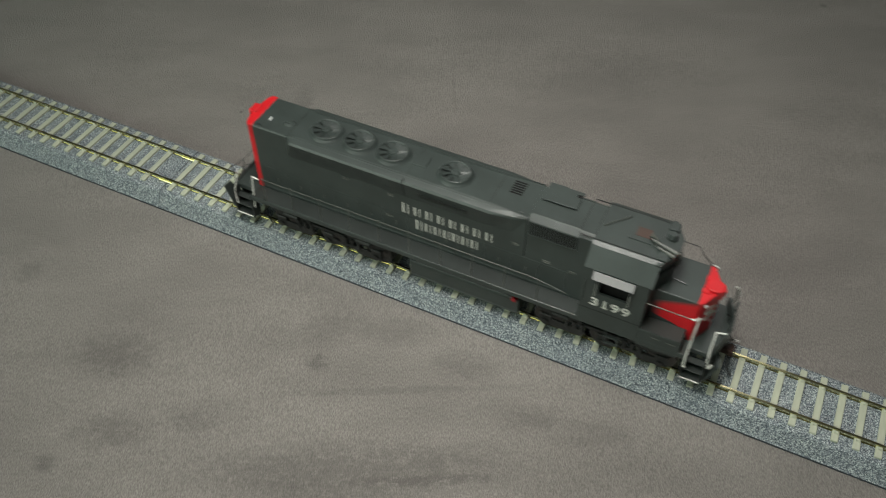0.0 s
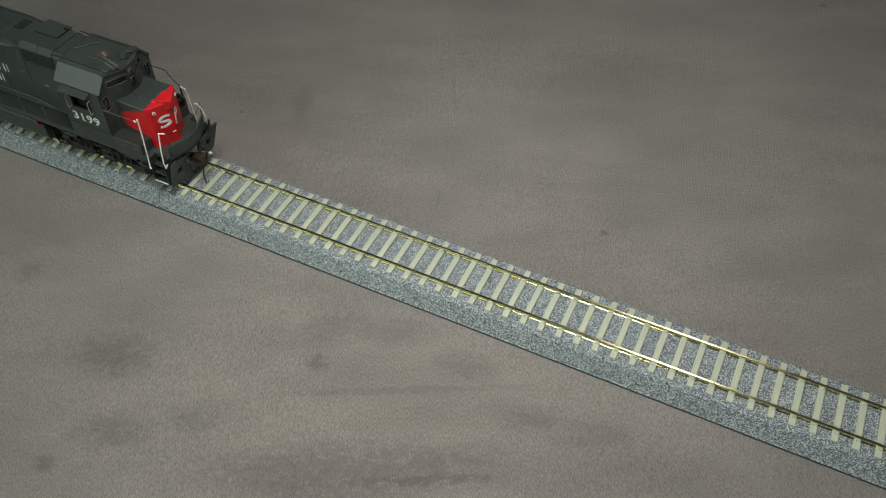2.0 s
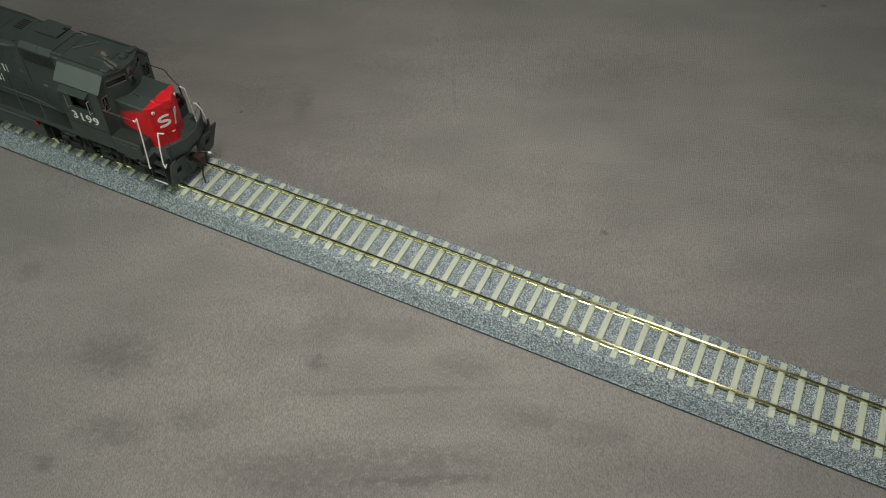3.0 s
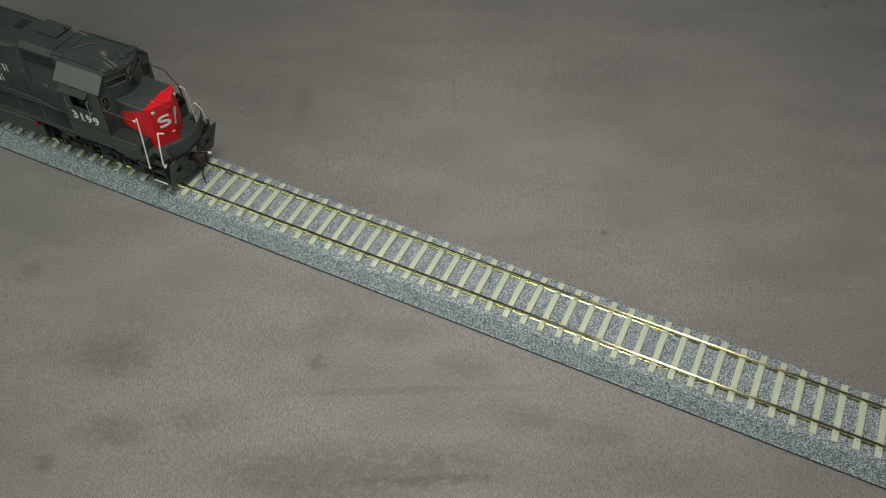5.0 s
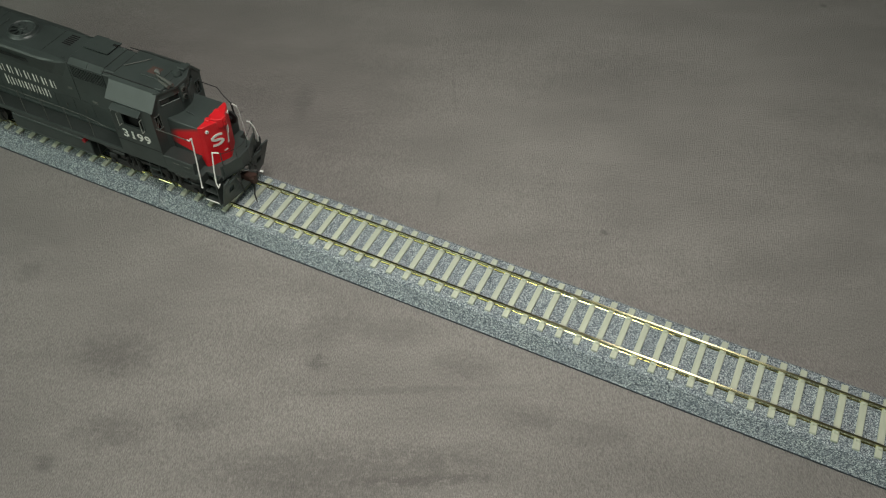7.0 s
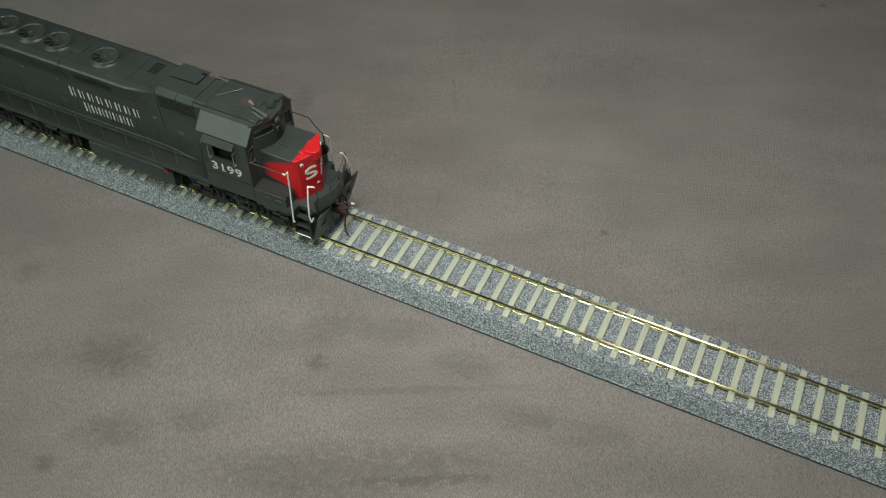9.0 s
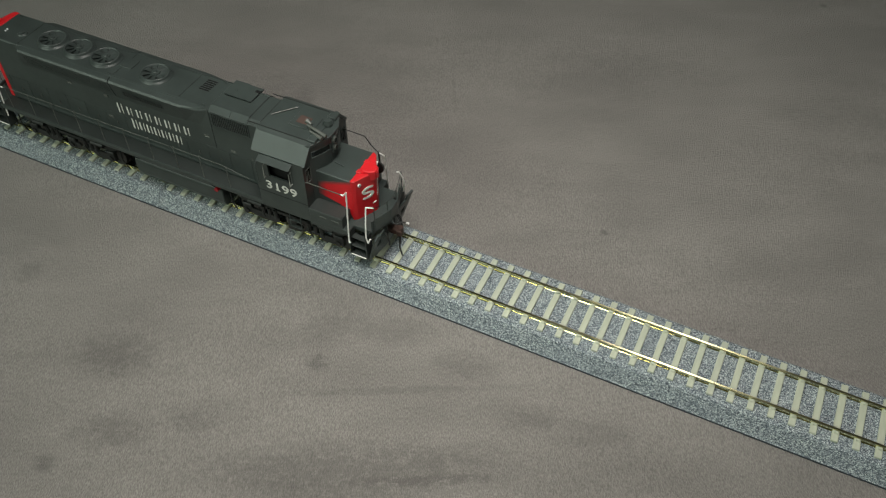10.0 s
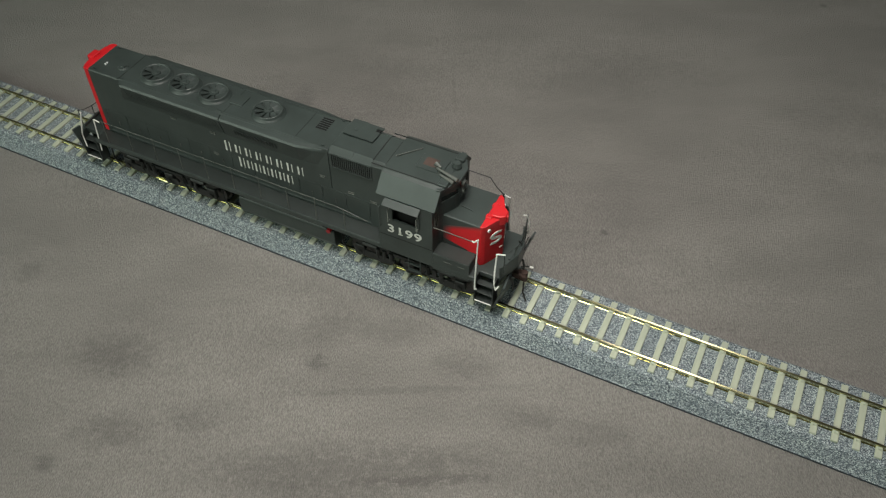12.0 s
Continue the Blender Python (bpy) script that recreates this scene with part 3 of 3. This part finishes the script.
    prism(bm, [(0.0, 40.6), (1.1, 40.6), (2.6, 47.4), (1.6, 47.4)], 0.0, 0.3)
    prism(bm, [(2.7, 47.4), (4.4, 46.9), (4.6, 45.0), (2.4, 43.7), (2.2, 44.5), (3.6, 45.4), (3.5, 46.3), (2.5, 46.6)], 0.0, 0.3)
    part("emblem_bar", on_nose(bm, 0.02), LETTER, loco, "white slanted emblem bar on the nose")
    bm = bmesh.new()
    prism(bm, [(-2.4, 37.1), (-1.0, 37.4), (-1.0, 37.75), (-2.4, 37.45)], 0.0, 0.3)
    part("nose_mark", on_nose(bm, 0.02), LETTER, loco, "small white bar low on the nose")


def lettering():
    """Plain bar shapes where the company name stands; the road number is lettered."""
    for x0, x1, z0, z1, n in ((-1.6, 40.0, 47.6, 52.0, 8), (5.0, 33.4, 40.4, 44.9, 7)):
        w = (x1 - x0) / n
        for i in range(n):
            tall = 0.5 if i == 0 else 0.0
            c = x0 + w * (i + 0.5)
            for s in (-1, 1):
                y0, y1 = sorted((s * 10.38, s * 10.5))
                for a, b in ((-1.5, -0.7), (0.75, 1.15)):
                    bm = bmesh.new()
                    box(bm, c + a, c + b, y0, y1, z0 - tall, z1 + tall)
                    part("lettering_bar", bm, LETTER, loco, "plain white lettering bar")
    for s in (-1, 1):
        cu = bpy.data.curves.new("road_number", "FONT")
        cu.body, cu.size, cu.extrude, cu.align_x = "3199", 6.0, 0.06, "CENTER"
        cu.space_character = 1.12
        cu.offset = 0.1
        tmp = bpy.data.objects.new("road_number", cu)
        me = bpy.data.meshes.new_from_object(tmp)
        bpy.data.objects.remove(tmp)
        bm = bmesh.new()
        bm.from_mesh(me)
        box(bm, -2.45, -0.65, 0.0, 0.45, -0.06, 0.06)
        bm.transform(Matrix.Translation((89.6, s * 18.08, 41.7)) @ Matrix.Rotation(0 if s < 0 else math.pi, 4, "Z") @ Matrix.Rotation(math.pi / 2, 4, "X") @ Matrix.Diagonal((1.2, 1, 1, 1)))
        part("road_number", bm, LETTER, loco, "white road number 3199")


def frame_and_platforms():
    bm = bmesh.new()
    prism(bm, [(-83.5, -13.4), (-72.0, -13.4), (-72.0, -18.0), (120.8, -18.0), (120.8, -13.4), (130.0, -13.4),
               (130.0, 13.4), (120.8, 13.4), (120.8, 18.0), (-72.0, 18.0), (-72.0, 13.4), (-83.5, 13.4)], 29.3, 31.8, axis="z", bev=0.3)
    part("walkway_sill", bm, GREY, loco, "dark grey walkway and side sill")
    for s in (-1, 1):
        bm = bmesh.new()
        y0, y1 = sorted((s * 10.4, s * 17.95))
        box(bm, CX1, 118.0, y0, y1, 28.2, 37.6, 0.15)
        bb = part("battery_box", bm, GREY, loco)
        bm = bmesh.new()
        box(bm, CX1 + 0.2, 117.8, s * 14.15 - 3.6, s * 14.15 + 3.6, 37.5, 37.8)
        part("cover_plate", bm, MESH, bb, "thin darker grey plate on the box top")
        bm = bmesh.new()
        box(bm, -71.4, CX0 - 0.2, s * 14.05 - 3.5, s * 14.05 + 3.5, 31.7, 32.05)
        part("cover_plate", bm, MESH, loco, "thin darker grey plate along the walkway")
        for x0, x1 in ((121.0, 128.6), (-80.8, -72.2)):
            bm = bmesh.new()
            a, b = sorted((s * 13.2, s * 18.2))
            for k, z in enumerate((19.0, 23.2, 27.4)):
                p, q = sorted((s * (13.2), s * (18.2 - 0.9 * k)))
                box(bm, x0, x1, p, q, z - 0.5, z, 0.08)
                box(bm, x0, x1, s * (13.6) - 0.2, s * 13.6 + 0.2, z - 4, z)
            box(bm, x0 - 0.4, x0, a, b, 17.8, 31.6)
            box(bm, x1, x1 + 0.4, a, b, 17.8, 31.6)
            # the shade on the steps is put into this darker colour
            st = part("step_well", bm, MESH, loco, "steps at the platform corner, darkened to stand in for shade")
            bm = bmesh.new()
            box(bm, x0 + 0.2, x1 - 0.2, s * 18.3 - 0.15, s * 18.3 + 0.15, 18.6, 19.1)
            part("step_edge", bm, WHITE, st, "white painted step edge")
    for d, x in ((1, 129.2), (-1, -81.8)):
        bm = bmesh.new()
        xo = x + d * 1.0
        a, b = min(x, xo), max(x, xo)
        ys = (-17.2, -15.0, -13.0, -9.4, -3.6, 3.6, 9.4, 13.0, 15.0, 17.2)
        zs = (15.6, 17.0, 18.6, 22.0, 25.4, 28.6, 31.6)
        gaps = {(2, 3), (6, 3), (4, 3), (4, 4)} | {(k, 5) for k in range(2, 7)}
        sheet(bm, ys, zs, gaps, lambda u, v: (xo + d * (0.28 * (v - 16.0) * abs(u) / 17 + 2.2 * (1 - abs(u) / 17) - 1.0), u * (0.97 + 0.004 * (v - 15.6)), v), (-d * 0.8, 0, 0))
        part("pilot_plough", bm, GREY, loco, "dark grey plough plate with hose openings")
        bm = bmesh.new()
        tip, top = (3.4, 37.6) if d > 0 else (0.0, 33.0)
        bow = [(x + d * 0.6, -13.2), (x + d * (0.9 + tip), -3.0), (x + d * (0.9 + tip), 3.0), (x + d * 0.6, 13.2)]
        prism(bm, bow + [(px - d * 0.8, py) for px, py in bow[::-1]], 30.4, top, axis="z", bev=0.15)
        prism(bm, bow + [(x - d * 0.4, 13.2), (x - d * 0.4, -13.2)], 30.2, 31.4, axis="z")
        part("end_plate", bm, GREY, loco, "bowed dark grey end plate of the platform")
        bm = bmesh.new()
        box(bm, min(x, x + d * 6.5), max(x, x + d * 6.5), -1.7, 1.7, 21.0, 24.4, 0.4)
        cyl(bm, (x + d * 6.4, 0.2, 20.6), (x + d * 6.4, 0.2, 24.8), 1.5, 12)
        box(bm, min(x + d * 5.4, x + d * 8.2), max(x + d * 5.4, x + d * 8.2), -2.2, -0.6, 21.0, 24.4, 0.5)
        cp = part("coupler", bm, COUPLER, loco, "rust-brown knuckle coupler")
        bm = bmesh.new()
        wire(bm, [(x + d * 6.8, -0.6, 20.0), (x + d * 7.5, -3.0, 15.6), (x + d * 10.0, -5.2, 13.2)], 0.4)
        part("uncoupling_pin", bm, DARK, cp, "black curved uncoupling pin")
        for s in (-1, 1):
            bm = bmesh.new()
            wire(bm, [(xo, s * 6.0, 26.5), (xo + d * 2.5, s * 6.2, 24.5), (xo + d * 3.2, s * 6.0, 20.5), (xo + d * 2.6, s * 5.0, 17.2)], 0.5)
            part("air_hose", bm, DARK, loco, "black rubber air hose")
        bm = bmesh.new()
        wire(bm, [(xo + d * 0.8, -15.5, 29.5), (xo + d * 1.4, -4.0, 28.6), (xo + d * 5.0, -1.0, 28.2), (xo + d * 5.0, 1.0, 28.2), (xo + d * 1.4, 4.0, 28.6), (xo + d * 0.8, 15.5, 29.5)], 0.22)
        part("cut_lever", bm, DARK, loco)
    bm = bmesh.new()
    prism(bm, [(-15, 25.0), (-15.5, 24.0), (-15.5, 17.4), (-14.2, 14.4), (14.2, 14.4), (15.5, 17.4), (15.5, 24.0), (15, 25.0)], 4.4, 53.6, bev=0.4)
    part("fuel_tank", bm, GREY, loco, "dark grey fuel tank")
    bm = bmesh.new()
    box(bm, -60, 118, -9, 9, 22.0, 27.6)
    part("frame_beam", bm, DARK, loco)
    for s in (-1, 1):
        bm = bmesh.new()
        cyl(bm, (8.0, s * 14.2, 26.2), (48.0, s * 14.2, 26.2), 1.4, 14)
        part("air_reservoir", bm, GREY, loco)
        bm = bmesh.new()
        cyl(bm, (51.8, s * 14.6, 26.0), (51.8, s * 17.2, 26.0), 1.05, 14)
        part("filler_cap", bm, DEEP_RED, loco, "small red fuel filler cap")


def rails_of_hand():
    for s in (-1, 1):
        y = s * 17.4
        bm = bmesh.new()
        wire(bm, [(-64.0, y, 44.2), (58.0, y, 44.2), (64.0, y, 43.4), (72.5, y, 41.8)], 0.17)
        part("handrail", bm, STEEL, loco, "thin grey walkway handrail")
        for i in range(10):
            x = -64.0 + i * 13.9
            bm = bmesh.new()
            cyl(bm, (x, y, 31), (x, y, 44.4 if x < 60 else 43.6), 0.22, 6)
            cyl(bm, (x, y, 43.7 if x < 60 else 42.9), (x, y, 44.7 if x < 60 else 43.9), 0.34, 8)
            part("stanchion", bm, STEEL, loco)
        bm = bmesh.new()
        wire(bm, [(101.0, y, 52.3), (118.8, y, 52.1)] if s < 0 else [(100.0, 15.2, 56.6), (112.5, 15.2, 56.4), (115.4, 15.2, 52.4), (118.6, 15.2, 49.6)], 0.22)
        part("nose_handrail", bm, STEEL if s < 0 else DARK, loco)
        front = ([(118.6, -17.4, 52.4), (119.6, -17.4, 52.0), (121.2, -17.4, 54.2), (121.0, -17.6, 44.0), (121.0, -18.4, 32.0), (121.3, -19.2, 26.6), (122.0, -19.2, 27.2)],
                 [(131.6, -14.4, 47.6), (128.2, -14.6, 46.6), (128.4, -16.4, 38.0), (128.9, -17.6, 31.4), (129.8, -17.8, 29.0), (130.8, -17.4, 31.4)])
        if s > 0:
            front = ([(118.8, 15.2, 49.4), (121.4, 15.4, 48.6), (121.2, 16.0, 45.6), (121.2, 17.0, 36.0), (121.4, 18.0, 25.0)],
                     [(129.6, 10.4, 46.6), (130.6, 11.0, 46.4), (131.6, 12.4, 42.2), (131.6, 13.6, 37.0), (130.4, 14.6, 32.0)])
        for pts in (*front,
                    [(-66.8, s * 16.6, 42.4), (-69.6, s * 16.8, 43.2), (-70.4, s * 17.0, 34.0), (-71.0, s * 17.4, 24.6)],
                    [(-77.0, s * 16.4, 44.4), (-78.6, s * 16.8, 38.0), (-81.0, s * 17.0, 30.0), (-80.2, s * 17.4, 23.6)]):
            bm = bmesh.new()
            wire(bm, pts, 0.33, 8)
            part("corner_handrail", bm, WHITE, loco, "white painted corner handrail")
    for x, z, tip in ((130.6, 45.6, 2.6), (-83.4, 40.5, 0.0)):
        bm = bmesh.new()
        bowed = [(x + tip * (1 - abs(y) / 13), y, z - 3.4 * (1 - (y / 13) ** 2)) for y in range(-13, 14, 2)]
        wire(bm, bowed, 0.15)
        part("end_chain", bm, DARK, loco, "thin dark sagging safety chain")
        for y in (-12.4, -4.2, 4.2, 12.4):
            bm = bmesh.new()
            p = x + tip * (1 - abs(y) / 13)
            cyl(bm, (p, y, 31.5), (p, y, z - 3.4 * (1 - (y / 13) ** 2) + 0.4), 0.24, 6)
            part("end_post", bm, GREY, loco)


WHEELS = []


def trucks():
    for cx in (89.0, -36.0):
        bm = bmesh.new()
        for s in (-1, 1):
            y0, y1 = sorted((s * 11.6, s * 13.2))
            prism(bm, [(cx - 29, 23.5), (cx - 27, 26.0), (cx - 12, 25.0), (cx - 8, 22.5), (cx + 8, 22.5), (cx + 12, 25.0), (cx + 27, 26.0), (cx + 29, 23.5), (cx + 24, 20.8), (cx - 24, 20.8)], y0, y1, axis="y", bev=0.2)
            for k in (-1, 0, 1):
                x = cx + k * 23.7
                a, b = sorted((s * 11.8, s * 14.0))
                box(bm, x - 2.4, x + 2.4, a, b, 15.4, 21.0, 0.3)
                cyl(bm, (x, s * 13.6, 17.2), (x, s * 14.8, 17.2), 1.4, 12)
            for k in (-0.5, 0.5):
                x = cx + k * 23.7
                for dx in (-3.2, 0, 3.2):
                    cyl(bm, (x + dx, s * 13.0, 17.6), (x + dx, s * 13.0, 22.5), 1.1, 8)
                a, b = sorted((s * 12.2, s * 13.6))
                box(bm, x - 5.0, x + 5.0, a, b, 16.8, 18.0, 0.2)
            a, b = sorted((s * 12.6, s * 13.8))
            for x0, x1 in ((-23, -7), (-2.5, 5.5), (13, 24)):
                prism(bm, [(cx + x0, 17.6), (cx + x0 + 1.5, 15.0), (cx + x1 - 1.5, 15.0), (cx + x1, 17.6), (cx + x1 - 1.0, 18.8), (cx + x0 + 1.0, 18.8)], a, b, axis="y", bev=0.15)
            for k in (-1.35, -0.65, 0.35, 0.65, 1.3):
                wire(bm, [(cx + k * 23.7, s * 13.4, 24.0), (cx + k * 23.7 + 0.6, s * 14.2, 19.0), (cx + k * 23.7 + 1.6, s * 13.0, 13.4)], 0.32)
            for x in (cx - 18, cx + 18):
                cyl(bm, (x - 3.5, s * 14.0, 24.2), (x + 3.5, s * 14.0, 24.2), 1.3, 10)
        tr = part("truck", bm, DARK, loco, "black six-wheel truck side frames", origin=(cx, 0, RAIL_Z))
        for k in (-1, 0, 1):
            x = cx + k * 23.7
            ax = RAIL_Z + 5.85
            bm = bmesh.new()
            for s in (-1, 1):
                cyl(bm, (x, s * 7.9, ax), (x, s * 10.4, ax), 5.85, 28)
                cyl(bm, (x, s * 7.2, ax), (x, s * 7.9, ax), 6.55, 28)
                for h in range(5):
                    a = 2 * math.pi * h / 5
                    cyl(bm, (x + 3.4 * math.cos(a), s * 10.3, ax + 3.4 * math.sin(a)), (x + 3.4 * math.cos(a), s * 10.6, ax + 3.4 * math.sin(a)), 0.6, 8)
            cyl(bm, (x, -10, ax), (x, 10, ax), 1.3, 10)
            w = part("wheelset", bm, WHEEL, tr, "blackened metal wheelset", origin=(x, 0, ax))
            WHEELS.append((w, k * 23.7))


def small_fittings():
    # lift rings and seams along the hood roof
    for x in (-66.5, -1.0, 49.0):
        for y in (-8.6, 8.6):
            bm = bmesh.new()
            wire(bm, [(x - 0.8, y, 66.8), (x - 0.6, y, 67.5), (x + 0.6, y, 67.5), (x + 0.8, y, 66.8)], 0.16)
            part("lift_ring", bm, GREY, loco)
    for x in (-52.8, 1.0, 36.0):
        bm = bmesh.new()
        prism(bm, [(-9.2, 66.9), (-9.2, 67.08), (9.2, 67.08), (9.2, 66.9)], x, x + 0.18)
        part("hood_seam", bm, DARK, loco)
    for s in (-1, 1):
        # latches on the hood side
        for i in range(11):
            x = -61.0 + i * 11.4
            bm = bmesh.new()
            box(bm, x, x + 0.5, min(s * 10.3, s * 10.8), max(s * 10.3, s * 10.8), 38.6, 40.6, 0.1)
            part("door_latch", bm, STEEL, loco)
        # cab side seam and grab irons beside the window
        bm = bmesh.new()
        box(bm, CX0 + 0.2, CX1 - 0.2, min(s * 17.95, s * 18.12), max(s * 17.95, s * 18.12), 38.9, 39.15)
        part("cab_seam", bm, DARK, loco)
        bm = bmesh.new()
        wire(bm, [(CX0 + 1.2, s * 18.0, 55.0), (CX0 + 1.2, s * 18.9, 54.6), (CX0 + 1.2, s * 18.9, 44.0), (CX0 + 1.2, s * 18.0, 43.6)], 0.18)
        part("grab_iron", bm, GREY, loco)
        # pipes under the sill and a ladder step under the cab
        bm = bmesh.new()
        wire(bm, [(56.0, s * 15.4, 27.8), (70.0, s * 15.4, 27.6), (84.0, s * 15.6, 27.8), (112.0, s * 15.6, 27.8)], 0.35)
        part("brake_pipe", bm, DARK, loco)
        bm = bmesh.new()
        for x in (90.0, 95.5):
            wire(bm, [(x, s * 16.2, 28.4), (x, s * 16.4, 20.0)], 0.28)
        for z in (20.2, 24.2):
            box(bm, 89.8, 95.7, min(s * 15.6, s * 16.8), max(s * 15.6, s * 16.8), z - 0.25, z + 0.15)
        part("ladder_step", bm, GREY, loco)
        for x in (107.0, 113.0):
            bm = bmesh.new()
            box(bm, x, x + 3.2, min(s * 17.9, s * 18.15), max(s * 17.9, s * 18.15), 34.6, 35.2, 0.08)
            part("hinge", bm, STEEL, loco)
    # round black disc beside the nose on the far walkway
    bm = bmesh.new()
    cyl(bm, (118.8, 12.6, 43.2), (118.8, 13.6, 43.2), 3.3, 24)
    cyl(bm, (118.8, 10.2, 43.2), (118.8, 14.2, 43.2), 1.1, 16)
    part("dark_disc", bm, DARK, loco, "round black disc")
    bm = bmesh.new()
    cyl(bm, (118.7, 15.2, 49.8), (118.9, 15.6, 42.0), 0.42, 8)
    part("grab_post", bm, DARK, loco)
    bm = bmesh.new()
    wire(bm, [(133.0, 2.4, 24.4), (135.2, 4.2, 24.2), (136.4, 4.8, 23.6)], 0.3)
    rod = part("uncoupling_rod", bm, DARK, loco)
    bm = bmesh.new()
    cyl(bm, (136.2, 4.7, 23.7), (137.6, 5.2, 23.4), 0.5, 10)
    part("rod_tip", bm, WHITE, rod, "white painted rod tip")
    for y in (-5.5, 5.5):
        bm = bmesh.new()
        wire(bm, [(130.2, y, 36.0), (131.4, y * 1.05, 35.0), (131.8, y * 1.05, 31.0), (131.6, y * 0.9, 26.5)], 0.42)
        part("jumper_hose", bm, DARK, loco, "black jumper hose")


hood()
roof_details()
small_fittings()
cab()
nose()
lettering()
frame_and_platforms()
rails_of_hand()
trucks()


# ---- what moves ----
RUN = ((0.0, 85.6), (0.5, 11.0), (1.0, -65.0), (1.5, -133.7), (2.0, -162.0), (2.5, -162.4), (3.0, -162.4), (5.0, -162.4), (5.5, -161.5),
       (6.0, -156.5), (6.5, -145.9), (7.0, -133.4), (9.0, -85.4), (9.5, -72.3), (10.0, -57.9), (10.5, -43.3), (11.0, -29.1), (11.5, -14.6), (12.0, 0.0))


def run_at(t):
    """The way gone along the track at t, smooth and without overshoot."""
    ts, xs = [a for a, _ in RUN], [b for _, b in RUN]
    h = [b - a for a, b in zip(ts, ts[1:])]
    d = [(xs[i + 1] - xs[i]) / h[i] for i in range(len(h))]
    m = [d[0]]
    for i in range(1, len(d)):
        if d[i - 1] * d[i] <= 0:
            m.append(0.0)
        else:
            w1, w2 = 2 * h[i] + h[i - 1], h[i] + 2 * h[i - 1]
            m.append((w1 + w2) / (w1 / d[i - 1] + w2 / d[i]))
    m.append(d[-1])
    i = max(k for k in range(len(h)) if ts[k] <= t + 1e-9)
    u = (t - ts[i]) / h[i]
    return ((2 * u ** 3 - 3 * u ** 2 + 1) * xs[i] + (u ** 3 - 2 * u ** 2 + u) * h[i] * m[i]
            + (3 * u ** 2 - 2 * u ** 3) * xs[i + 1] + (u ** 3 - u ** 2) * h[i] * m[i + 1])


def motions():
    walk(loco, [(k / 10, pose((25.0 + run_at(k / 10)) * MM, 0, RAIL_Z * MM)) for k in range(121)])
    for w, x in WHEELS:
        walk(w, [(k / 30, pose(x * MM, 0, 5.85 * MM, 0, math.degrees(run_at(k / 30) / 5.85), 0)) for k in range(361)])


motions()
